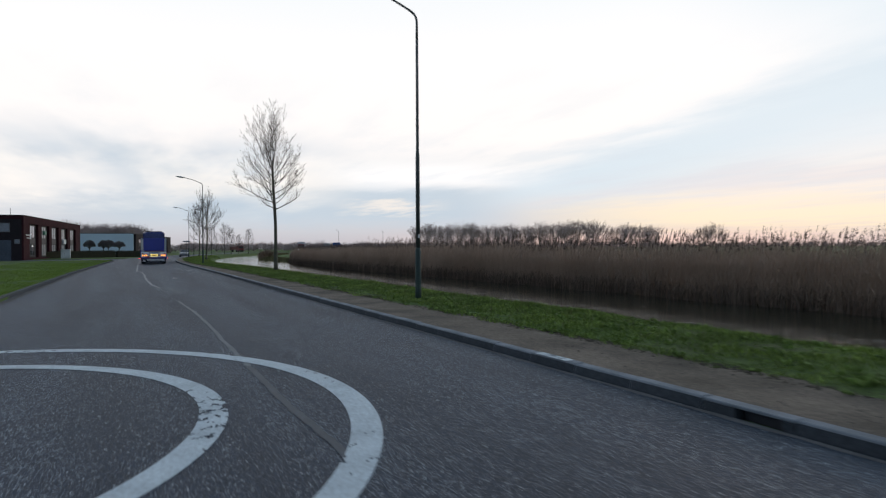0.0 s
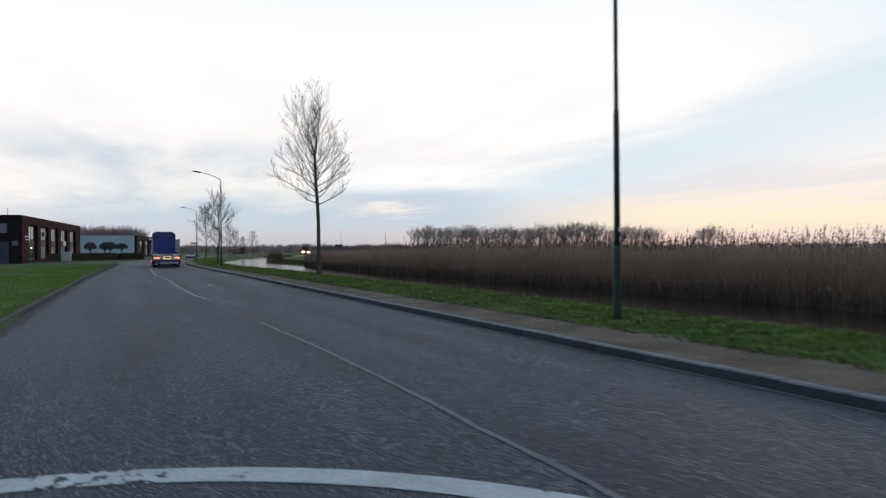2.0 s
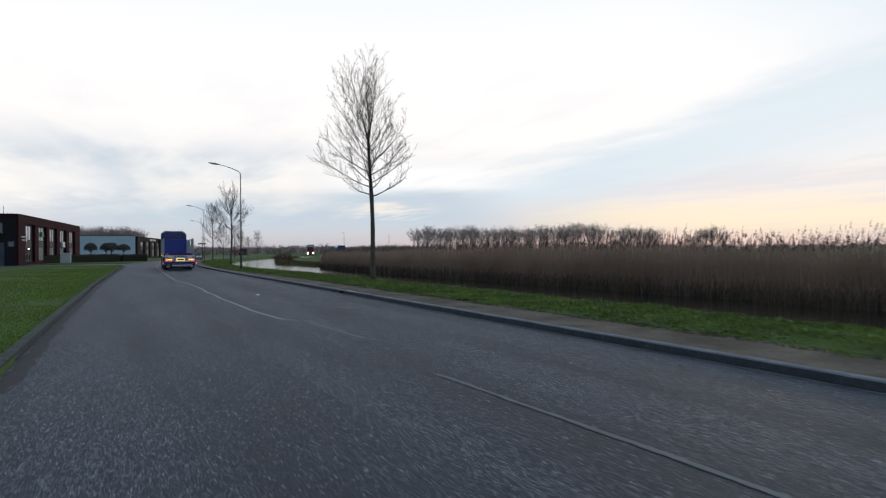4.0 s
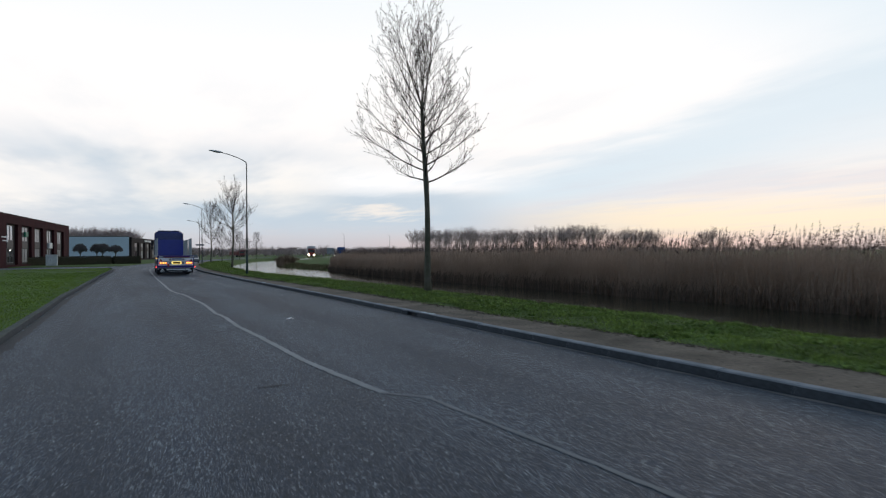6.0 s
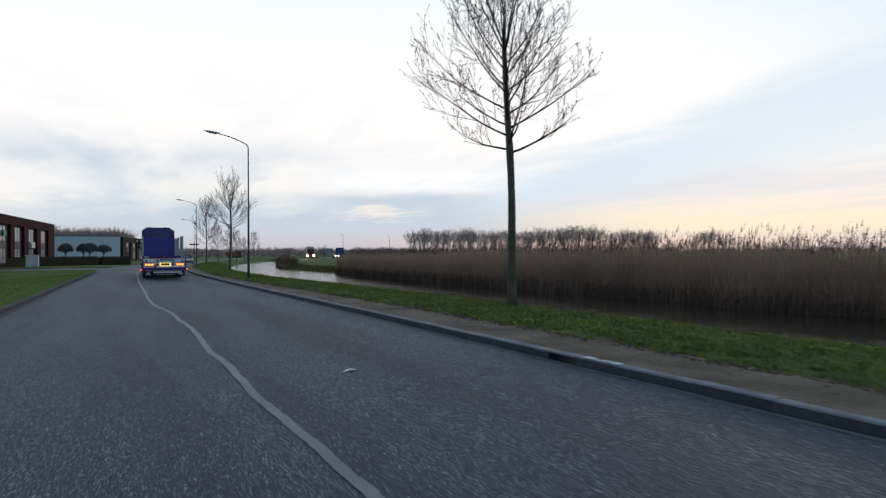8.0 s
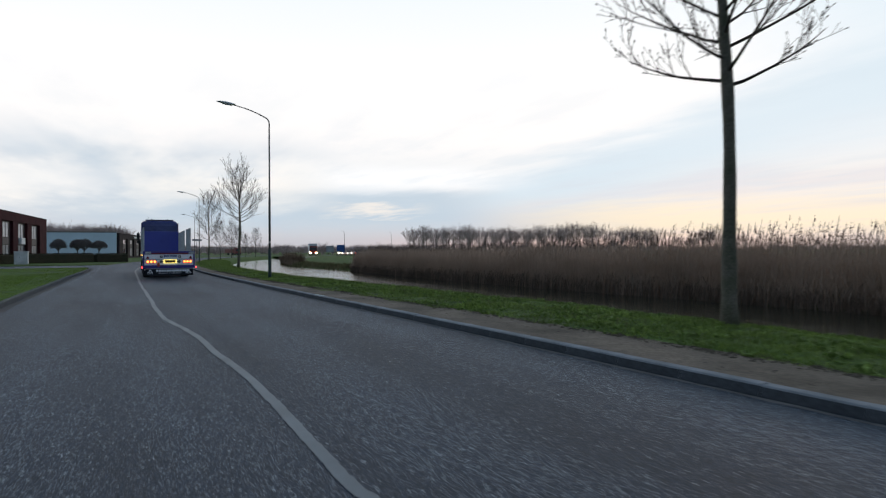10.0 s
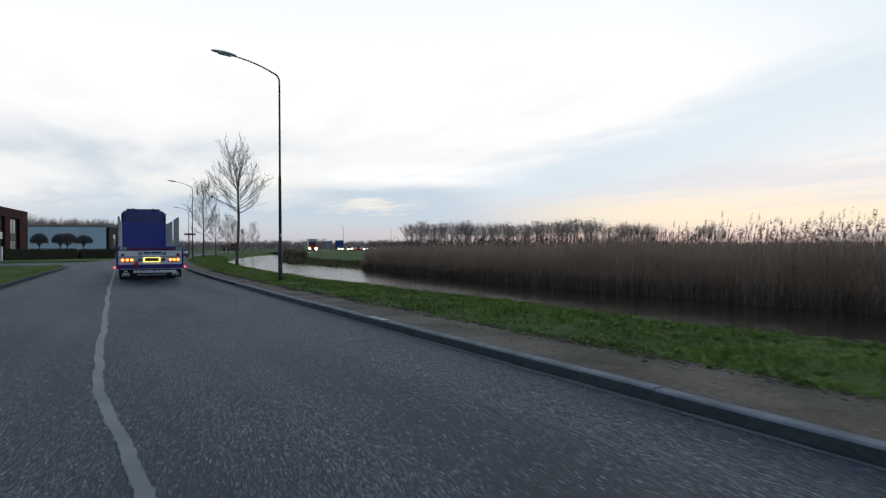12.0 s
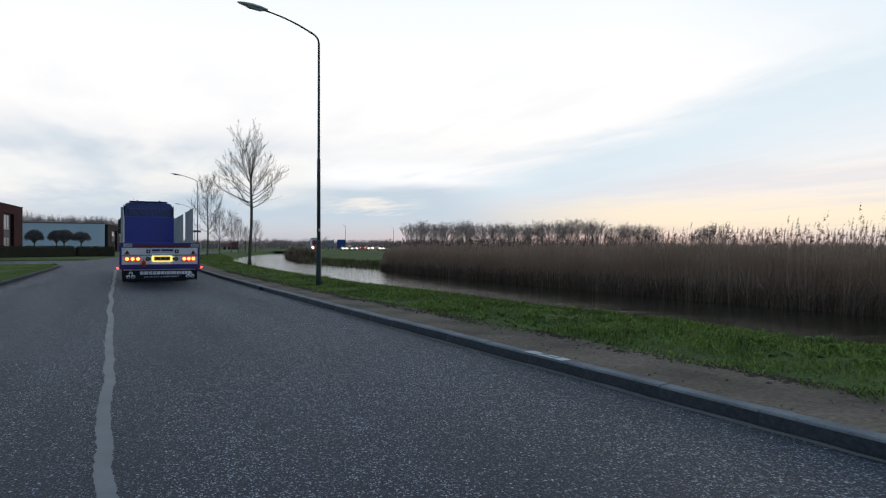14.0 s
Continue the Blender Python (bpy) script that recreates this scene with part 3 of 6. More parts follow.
def paint_ring(radius, half, seed):
    """A worn painted circle: separate flakes of paint with gaps where it has rubbed off."""
    rnd, m = random.Random(seed), Mesh()
    n = int(radius * 2 * math.pi / 0.03)
    for i in range(n):
        t0, t1 = 2 * math.pi * i / n, 2 * math.pi * (i + 1.02) / n
        rows = 12
        for j in range(rows):
            r0, r1 = radius - half + 2 * half * j / rows, radius - half + 2 * half * (j + 1.0) / rows
            tm = (t0 + t1) / 2
            px, py = math.cos(tm) * (r0 + r1) / 2, math.sin(tm) * (r0 + r1) / 2
            wear = 0.75 * noise.noise(Vector((px * 0.7, py * 0.7, seed))) + 0.8 * noise.noise(Vector((px * 9, py * 9, seed + 3))) + 0.25 * rnd.uniform(-1, 1)
            edge = 0.12 if j in (0, rows - 1) else 0.0
            if wear > 0.66 - edge:
                continue
            k = len(m.v)
            m.v += [(r0 * math.cos(t0), r0 * math.sin(t0), 0), (r1 * math.cos(t0), r1 * math.sin(t0), 0), (r1 * math.cos(t1), r1 * math.sin(t1), 0), (r0 * math.cos(t1), r0 * math.sin(t1), 0)]
            m.f.append((k, k + 3, k + 2, k + 1))
    return m


for radius, half, seed in ((5.21, 0.14, 2), (3.81, 0.135, 8)):
    ring = part("road_marking", paint_ring(radius, half, seed), ROADPAINT)
    ring.matrix_world = pose(-5.85, 4.93, 0.006)
    tagged(ring, "worn white painted circle on the junction asphalt", "road marking", kind="structure")


def patch(name, s, l, w, h, mat, seed, label, category):
    """A small irregular flat patch on the road."""
    rnd, m = random.Random(seed), Mesh()
    n = 16
    pts = [at(s + math.sin(2 * math.pi * i / n) * h * rnd.uniform(0.55, 1.1), l + math.cos(2 * math.pi * i / n) * w * rnd.uniform(0.55, 1.1), 0.005) for i in range(n)]
    m.add(pts, [tuple(range(n))])
    return tagged(part(name, m, mat), label, category, kind="structure")


DARKMARK = material("dark_road_mark", (0.030, 0.032, 0.036), 0.85, scale=2, fine=50, bump=0.4)
patch("road_patch", 26.3, -5.03, 0.26, 0.05, DARKMARK, 9, "dark ragged crack mark in the asphalt", "road stain")


# ---------------------------------------------------------------- street lamps
def street_lamp(m, label):
    top = thing("street_lamp", m, label, "street lamp", "street lamps along the verge")
    pole = Mesh().lathe([(0.090, -0.15), (0.088, 0.25), (0.085, 0.5), (0.082, 1.42), (0.064, 1.50)], sides=16)
    part("pole_base", pole, POLEGREEN, top, "dark green painted pole foot", True)
    part("pole", Mesh().lathe([(0.062, 1.50), (0.057, 4.12), (0.054, 4.18), (0.044, 4.24), (0.042, 5.5), (0.038, 7.5)], sides=14), POLEGREY, top, smooth=True)
    part("sticker", Mesh().box(-0.03, 0.03, -0.070, -0.058, 1.78, 1.88, 0.004), LAMPGREY, top, "small pale number sticker")
    part("hatch", Mesh().box(-0.045, 0.045, -0.092, -0.078, 0.45, 0.85, 0.006), POLEGREEN, top)
    pts, rad = [(0, 0, 7.5), (0, 0, 8.0)], [0.038, 0.036]
    for i in range(1, 7):
        a = radians(i * 11)
        pts.append((-0.32 * (1 - math.cos(a)), 0, 8.0 + 0.32 * math.sin(a)))
        rad.append(0.034)
    x, z = pts[-1][0], pts[-1][2]
    for i in range(1, 8):
        a = radians(62 - i * 5.5)
        x, z = x - 0.235 * math.cos(radians(25 - i * 1.6)), z + 0.235 * math.sin(radians(28 - i * 2.6))
        pts.append((x, 0, z))
        rad.append(0.032 - 0.001 * i)
    part("arm", Mesh().tube(pts, rad, 8), POLEGREY, top, smooth=True)
    # flattened drop-shaped lantern
    head, n = Mesh(), 12
    for i in range(11):
        t = i / 10
        w = 0.16 * (math.sin(math.pi * min(1, 0.12 + t * 0.86)) ** 0.55)
        hh = 0.075 * (math.sin(math.pi * min(1, 0.10 + t * 0.88)) ** 0.6)
        for j in range(n):
            b = 2 * math.pi * j / n
            zz = math.sin(b) * hh * (1.0 if math.sin(b) > 0 else 0.75)
            head.v.append((x + 0.06 - 0.92 * t, math.cos(b) * w, z + 0.02 + t * 0.10 + zz))
    head.f = [(i * n + j, i * n + (j + 1) % n, (i + 1) * n + (j + 1) % n, (i + 1) * n + j) for i in range(10) for j in range(n)]
    head.f += [tuple(range(n))[::-1], tuple(range(10 * n, 11 * n))]
    part("lantern", head, LAMPGREY, top, "grey drop-shaped lantern housing", True)
    lens = Mesh()
    for t, w, drop in ((0.16, 0.05, 0.058), (0.24, 0.095, 0.074), (0.62, 0.10, 0.074), (0.72, 0.05, 0.058)):
        px, pz = x + 0.06 - 0.92 * t, z + 0.02 + t * 0.10
        lens.v += [(px, -w, pz - 0.03), (px, w, pz - 0.03), (px, w * 0.8, pz - drop), (px, -w * 0.8, pz - drop)]
    lens.f = [(i * 4 + j, (i + 1) * 4 + j, (i + 1) * 4 + (j + 1) % 4, i * 4 + (j + 1) % 4) for i in range(3) for j in range(4)] + [(0, 1, 2, 3), (15, 14, 13, 12)]
    part("lens", lens, WHITEBOX, top)
    return top


lamp_1 = street_lamp(pose(-0.72, 18.27, 0.12, 0, 0, HEADING), "tall dark green street lamp with curved arm on the verge")
for x, y, turn in ((-24.85, 65.5, 0), (-45.3, 112.8, -6), (-63.0, 160.0, -14)):
    copy_thing(lamp_1, pose(x, y, 0.12, 0, 0, HEADING + turn))


# ---------------------------------------------------------------- bare trees
def grow(seed, height, fork, spread, trunk_r, limbs, twigs, sides=5, lean=0.0, fine=1.0, bias=0.0, dense=1.0, buds=0.0, split=None):
    """Trunk and crown of a leafless young street tree, limbs sweeping upward; at split the trunk breaks up into steep leaders."""
    rnd = random.Random(seed)
    trunk, crown = Mesh(), Mesh()
    pts, rad = [], []
    n = 14
    tall = split or height * 0.80
    for i in range(n + 1):
        t = i / n
        z = t * tall
        pts.append(Vector((lean * t + 0.035 * math.sin(t * 7 + seed), 0.03 * math.sin(t * 5 + 1.3 * seed), z - 0.12)))
        flare = 1.35 if i == 0 else 1.0
        rad.append(trunk_r * flare * (1 - 0.45 * min(t * height / fork, 1) * 0.6) * (1.0 if z < fork else max(0.10, 1 - (z - fork) / ((tall * 1.6 if split else height * 0.86) - fork)) ** 0.9) + 0.004)
    for i in range(2, n - 3):
        if rnd.random() < 0.5:
            rad[i] *= 1.08
    trunk.tube(pts, rad, 10)

    def along(t):
        f = t * n
        i = min(int(f), n - 1)
        return pts[i].lerp(pts[i + 1], f - i), rad[i] + (rad[i + 1] - rad[i]) * (f - i)

    def shoot(p, d, length, r, depth, up):
        k = 7 if depth == 0 else (4 if depth == 1 else 2)
        line, rr, q, dd = [p.copy()], [r], p.copy(), d.normalized()
        for i in range(k):
            dd = (dd + Vector((rnd.uniform(-1, 1), rnd.uniform(-1, 1), rnd.uniform(-0.6, 0.9))) * 0.085 + Vector((0, 0, up))).normalized()
            q = q + dd * (length / k)
            line.append(q.copy())
            rr.append(max(0.0035 * fine, r * (1 - 0.82 * (i + 1) / k)))
        crown.tube(line, rr, sides if depth == 0 else 3, cap=False)
        if buds and depth >= 1:
            for c in range(1 + (depth == 1) * 2):
                u = line[-1].lerp(line[-2], rnd.random() * 0.8 if c else 0.0)
                z = buds * rnd.uniform(0.6, 1.3)
                crown.tube([u, u + dd * z, u + dd * z * 2], [z * 0.25, z * 0.55, z * 0.1], 3, cap=False)
        if depth >= 3:
            return
        count = (int(length * 2.9 * dense) + 3, int(length * 3.8 * dense) + 2, twigs)[depth]
        for c in range(count):
            t = 0.18 + 0.8 * (c + rnd.random()) / count
            f = min(t * k, k - 0.001)
            i = int(f)
            bp = line[i].lerp(line[i + 1], f - i)
            ax = (line[i + 1] - line[i]).normalized()
            side = ax.cross(Vector((rnd.uniform(-1, 1), rnd.uniform(-1, 1), rnd.uniform(-1, 1)))).normalized()
            nd = ax * rnd.uniform(0.65, 1.0) + side * rnd.uniform(0.35, 0.72) + Vector((0, 0, 0.24))
            ln = (length * rnd.uniform(0.28, 0.56) * (1.15 - 0.6 * t), length * rnd.uniform(0.28, 0.58), rnd.uniform(0.12, 0.34))[depth]
            shoot(bp, nd, ln, max(0.004 * fine, (rr[i] * 0.55, rr[i] * 0.6, 0.004 * fine)[depth]), depth + 1, up * 0.7)

    reach = (tall * 0.95 if split else height * 0.74) - fork
    for i in range(limbs):
        rise = reach * ((i + rnd.uniform(0, 0.7)) / limbs) ** 1.05
        t = (fork + rise) / tall
        p, r = along(min(t, 0.97))
        az = i * 2.399 + rnd.uniform(-0.35, 0.35)
        f = rise / reach
        out = 1.0 - 0.42 * f
        d = Vector((math.cos(az) * out, math.sin(az) * out, (0.16 if split else 0.26) + (0.50 if split else 0.66) * f))
        length = spread * (0.94 + 0.10 * math.sin(math.pi * f) - 0.10 * f) * (rnd.uniform(0.84, 1.02) if split else rnd.uniform(0.80, 1.12)) * (0.8 if f < 0.06 else 1) * (1 - bias * math.cos(az) * (1.2 - f))
        shoot(p, d, length, max(0.016, r * 0.33), 0, (0.062 if split else 0.080) + 0.02 * f)
    p, r = along(0.985)
    for i in range(7 if split else 3):
        az, tilt = i * 2.399, (0.06 + 0.62 * ((i * 3) % 7) / 6) if split else rnd.uniform(0.1, 0.5)
        line = (height - tall) * rnd.uniform(0.80, 1.08) if split else height * 0.17
        shoot(p - Vector((0, 0, 0.5 * rnd.random() if split else 0)), Vector((math.cos(az) * tilt, math.sin(az) * tilt, 1)), line, r * 0.42 if split else 0.02, 0, 0.03)
    return trunk.data("trunk", BARK, True), crown.data("crown", TWIG)


def street_tree(m, meshes, label):
    top = thing("tree", m, label, "tree", "bare trees along the canal verge")
    part("trunk", meshes[0], BARK, top)
    part("crown", meshes[1], TWIG, top)
    return top


near_tree = grow(11, 11.2, 4.2, 3.05, 0.13, 21, 2, lean=-0.20, fine=1.3, bias=0.0, dense=0.60, buds=0.026, split=7.4)
street_tree(pose(-11.39, 43.25, 0.15, 0, 0, 12), near_tree, "tall bare street tree with upswept limbs on the grass verge")
mid_tree = grow(23, 9.9, 4.1, 3.0, 0.125, 18, 1, lean=0.1, fine=2.0, dense=0.62, split=6.3)
street_tree(pose(-33.7, 90.2, 0.15, 0, 0, 0), mid_tree, "bare young street tree with spreading limbs on the verge")
far_tree = grow(37, 11.0, 3.0, 3.1, 0.13, 24, 1, lean=0.1, fine=2.0, dense=0.8)
for s, l, turn, size in ((133, 2.2, 40, 1.0), (152, 3.0, 130, 0.66), (176, 3.0, 250, 0.78), (183, 3.6, 200, 0.70), (194, 3.8, 90, 0.55), (207, 4.3, 10, 0.74)):
    street_tree(on_road(s, l, 0.1, turn) @ Matrix.Diagonal((size, size, size, 1)), far_tree, "bare leafless tree further along the canal")


# ---------------------------------------------------------------- grass and reeds
def blades(count, place, height, width, seed, droop=0.4):
    rnd, m = random.Random(seed), Mesh()
    for _ in range(count):
        x, y, z, size = place(rnd)
        a = rnd.uniform(0, 2 * math.pi)
        h, w = height * size * rnd.uniform(0.6, 1.3), width * rnd.uniform(0.7, 1.4)
        lx, ly = math.cos(a) * h * droop * rnd.uniform(0, 1), math.sin(a) * h * droop * rnd.uniform(0, 1)
        b = a + 1.57 + rnd.uniform(-0.5, 0.5)
        wx, wy = math.cos(b) * w / 2, math.sin(b) * w / 2
        k = len(m.v)
        m.v += [(x - wx, y - wy, z - 0.02), (x + wx, y + wy, z - 0.02), (x + lx * 0.4 + wx * 0.7, y + ly * 0.4 + wy * 0.7, z + h * 0.6), (x + lx * 0.4 - wx * 0.7, y + ly * 0.4 - wy * 0.7, z + h * 0.6), (x + lx, y + ly, z + h * 0.95)]
        m.f += [(k, k + 1, k + 2, k + 3), (k + 3, k + 2, k + 4)]
    return m


def verge_place(s0, s1, l1):
    def place(rnd):
        s = rnd.uniform(s0, s1)
        near = path_width(s) - 0.14
        l = near + (l1 - near) * rnd.random()
        edge = near + 0.30 * noise.noise(Vector((s * 0.7, 1.5, 0))) + 0.20 * noise.noise(Vector((s * 2.6, 7.5, 0)))
        if l < near + 0.45:
            l = edge + (l - near)
        clump = 0.65 + 1.3 * max(0, noise.noise(Vector((s * 1.3, l * 1.3, 2.0)))) + 0.5 * noise.noise(Vector((s * 0.3, l * 0.4, 8.0)))
        return (*at(s, l, rough_height(s, l)), max(0.35, clump))
    return place


verge_grass = part("grass", blades(210000, verge_place(-5, 72, 5.9), 0.068, 0.015, 21, droop=1.15), GRASS)
tagged(verge_grass, "lush short green grass on the canal verge", "grass", kind="stuff")
far_grass = part("grass", blades(26000, verge_place(72, 150, 5.3), 0.10, 0.022, 22), GRASS)
tagged(far_grass, "short green grass on the further verge", "grass", kind="stuff")


def lawn_edge(s):
    return lerp(s, ((16, -8.74), (30, -8.64), (46, -8.44), (53, -8.12), (60, -7.90), (70, -7.66), (78, -7.52), (89, -7.55), (95, -7.85), (98, -8.3), (101, -9.0)))


def lawn_place(rnd):
    s = 16.2 + 84 * rnd.random() ** 1.3
    l = lawn_edge(s) - 0.14 - 9 * rnd.random() ** 1.8
    return (*at(s, l, 0.075), 0.8 + 0.4 * noise.noise(Vector((s, l, 0))))


lawn = part("grass", blades(90000, lawn_place, 0.032, 0.024, 23, droop=0.9), LAWNGREEN)
tagged(lawn, "short mown green lawn beside the road", "lawn", kind="stuff")


def weeds(count, seed):
    """Low broad-leaved rosettes among the verge grass."""
    rnd, m = random.Random(seed), Mesh()
    for _ in range(count):
        s, l = rnd.uniform(-4, 72), 1.35 + 3.6 * rnd.random()
        if noise.noise(Vector((s * 0.5, l * 0.8, 3.0))) < rnd.uniform(-0.35, 0.15):
            continue
        x, y, z = at(s, l, rough_height(s, l))
        size = rnd.uniform(0.05, 0.12)
        for j in range(rnd.randint(5, 9)):
            a = rnd.uniform(0, 6.28)
            c, d = math.cos(a), math.sin(a)
            w = size * 0.22
            up = size * rnd.uniform(0.3, 0.9)
            k = len(m.v)
            m.v += [(x, y, z), (x + c * size * 0.5 - d * w, y + d * size * 0.5 + c * w, z + up), (x + c * size, y + d * size, z + up * 0.75), (x + c * size * 0.5 + d * w, y + d * size * 0.5 - c * w, z + up)]
            m.f += [(k, k + 1, k + 2), (k, k + 2, k + 3)]
    return m


LEAF = material("weed_leaf", (0.235, 0.330, 0.080), 0.6, tint=(0.150, 0.225, 0.055), scale=1.2, fine=8, fine_amount=0.25, bump=0, spec=0.3, island=0.35)
tagged(part("weeds", weeds(2600, 5), LEAF), "low green broad-leaved weeds in the verge", "weeds", kind="stuff")


def dry_place(rnd):
    s, l = rnd.uniform(-5, 72), rnd.uniform(1.9, 5.3)
    if rnd.random() < 0.5:
        l = 4.3 + rnd.random()
    return (*at(s, l, rough_height(s, l)), 1)


tagged(part("dry_grass", blades(5200, dry_place, 0.16, 0.010, 29), DRYGRASS), "scattered straw-coloured stalks in the verge grass", "grass", kind="stuff")


def crumbs(count, seed):
    """Small clods, stones and leaf scraps on the trodden path."""
    rnd, m = random.Random(seed), Mesh()
    for _ in range(count):
        s = rnd.uniform(-5, 72)
        l = 0.2 + 1.45 * rnd.random() ** 0.7
        x, y, z = at(s, l, 0.118)
        r = 0.004 + 0.016 * rnd.random() ** 3
        k = len(m.v)
        m.v += [(x + r * rnd.uniform(0.5, 1.3) * math.cos(a), y + r * rnd.uniform(0.5, 1.3) * math.sin(a), z) for a in (0, 1.6, 3.1, 4.7)] + [(x, y, z + r * rnd.uniform(0.3, 0.9))]
        m.f += [(k, k + 1, k + 4), (k + 1, k + 2, k + 4), (k + 2, k + 3, k + 4), (k + 3, k, k + 4)]
    return m


def clods(count, seed):
    """Flat dark crumbs of mud kicked up where the path frays into the grass."""
    rnd, m = random.Random(seed), Mesh()
    for _ in range(count):
        s = rnd.uniform(-5, 80)
        l = path_width(s) - 0.12 + 0.16 * noise.noise(Vector((s * 0.55, 4, 2))) + rnd.gauss(0, 0.085)
        x, y, z = at(s, l, 0.112)
        r = 0.012 + 0.05 * rnd.random() ** 2.2
        k = len(m.v)
        m.v += [(x + r * rnd.uniform(0.6, 1.4) * math.cos(a), y + r * rnd.uniform(0.6, 1.4) * math.sin(a), z) for a in (0, 1.25, 2.5, 3.75, 5.0)] + [(x, y, z + 0.012 + r * rnd.uniform(0.1, 0.35))]
        m.f += [(k + i, k + (i + 1) % 5, k + 5) for i in range(5)]
    return m


CRUMB = material("path_crumbs", (0.125, 0.112, 0.095), 0.95, scale=3, fine=20, bump=0, spec=0.1, island=0.6)
tagged(part("path_debris", crumbs(4200, 41), CRUMB), "small clods, stones and leaf scraps on the path", "debris", kind="stuff")
tagged(part("mud_clods", clods(9000, 43), MUD), "dark mud crumbs where the path meets the grass", "mud", kind="stuff")


def bank_place(rnd):
    s = rnd.uniform(102, 210)
    l = rnd.uniform(13.9, 17.0) + lerp(s, ((100, 3.2), (108, 2.4), (118, 0.8), (126, 0.0), (300, 0.0)))
    return (*at(s, l, ground_height(s, l)), 1)


tagged(part("grass", blades(9000, bank_place, 0.45, 0.05, 33), DRYGRASS), "dry yellowed grass along the far canal bank", "grass", kind="stuff")


def reed_front(s):
    """The water's edge of the reed bed, which bulges into the canal at its far end."""
    edge = lerp(s, ((-80, 17.0), (56, 16.9), (66, 16.6), (76, 16.7), (90, 16.9), (105, 17.3), (250, 17.3)))
    return edge + 0.35 * noise.noise(Vector((s * 0.22, 0, 6))) + 0.22 * noise.noise(Vector((s * 0.9, 0, 3)))


def reed_bed(count, s0, s1, deep_to, seed, base, top, width, plumes, s_cut=999, front=reed_front, offset=0.0):
    """Dense dead reed: thin stems with narrow upright leaves, and drooping feathery heads on the taller ones."""
    rnd, m, heads = random.Random(seed), Mesh(), Mesh()
    for i in range(count):
        s = rnd.uniform(s0, s1)
        deep = rnd.random() ** 1.6
        inside = deep_to * deep
        l = front(s) + offset + inside
        cut = s_cut + inside * 1.6 - s
        if cut < -1.5 * rnd.random():
            continue
        x, y, z = at(s, l, base)
        wave = 1 - 0.09 * min(max((s - 52) / 25, 0), 1) - 0.07 * min(max((44 - s) / 14, 0), 1) + 0.09 * noise.noise(Vector((s * 0.16, l * 0.16, 1))) + 0.08 * noise.noise(Vector((s * 0.8, l * 0.8, 4)))
        head = rnd.random() < plumes * (1.3 if s > 60 else 2.0)
        h = top * wave * (rnd.uniform(0.99, 1.12 + (0.13 if s > 60 else 0.27) * rnd.random()) if head else 1.08 - 0.68 * rnd.random() ** 1.4)
        h *= min(1.0, max(0.5, 0.6 + 0.15 * cut))
        if deep < 0.06 and not head:
            h *= rnd.uniform(0.3, 1.0)
        a = rnd.uniform(0, 6.283)
        tilt = h * rnd.uniform(0.0, 0.15)
        lx, ly = tilt * math.cos(a) + 0.04 * h, tilt * math.sin(a)
        w = width * rnd.uniform(0.5, 1.3) * (0.5 if head else 1)
        c = rnd.uniform(-0.9, 0.9) + radians(HEADING)
        wx, wy = math.cos(c) * w / 2, math.sin(c) * w / 2
        k = len(m.v)
        m.v += [(x - wx, y - wy, z), (x + wx, y + wy, z), (x + lx + wx * 0.25, y + ly + wy * 0.25, z + h), (x + lx - wx * 0.25, y + ly - wy * 0.25, z + h)]
        m.f.append((k, k + 1, k + 2, k + 3))
        if not head:
            for j in range(2):
                b = rnd.uniform(0, 6.283)
                t = rnd.uniform(0.10, 0.9)
                ln = rnd.uniform(0.25, 0.60)
                px, py, pz = x + lx * t, y + ly * t, z + h * t
                out = rnd.uniform(0.06, 0.45)
                ex, ey = math.cos(b) * ln * out, math.sin(b) * ln * out
                lw = rnd.uniform(0.006, 0.013)
                k = len(m.v)
                m.v += [(px, py, pz), (px + ex * 0.5 - wx * lw / w, py + ey * 0.5 - wy * lw / w, pz + ln * 0.6), (px + ex, py + ey, pz + ln * rnd.uniform(0.7, 1.0)), (px + ex * 0.5 + wx * lw * 2 / w, py + ey * 0.5 + wy * lw * 2 / w, pz + ln * 0.5)]
                m.f.append((k, k + 1, k + 2, k + 3))
        else:
            px, py, pz = x + lx, y + ly, z + h
            lean = rnd.uniform(-0.3, 0.9)
            for j in range(9):
                t = j / 8
                sx, sz = px + 0.05 * t * t, pz - 0.10 + 0.26 * t
                b = lean + rnd.uniform(-1.0, 1.0)
                ln = rnd.uniform(0.05, 0.11) * (1.15 - 0.6 * t)
                k = len(heads.v)
                hw = rnd.uniform(0.006, 0.012)
                heads.v += [(sx, py, sz), (sx + math.cos(b) * ln * 0.5 - hw, py + math.sin(b) * ln * 0.5, sz + ln * 0.45), (sx + math.cos(b) * ln, py + math.sin(b) * ln, sz + ln * rnd.uniform(0.1, 0.6)), (sx + math.cos(b) * ln * 0.5 + hw, py + math.sin(b) * ln * 0.5, sz + ln * 0.2)]
                heads.f.append((k, k + 1, k + 2, k + 3))
    return m, heads


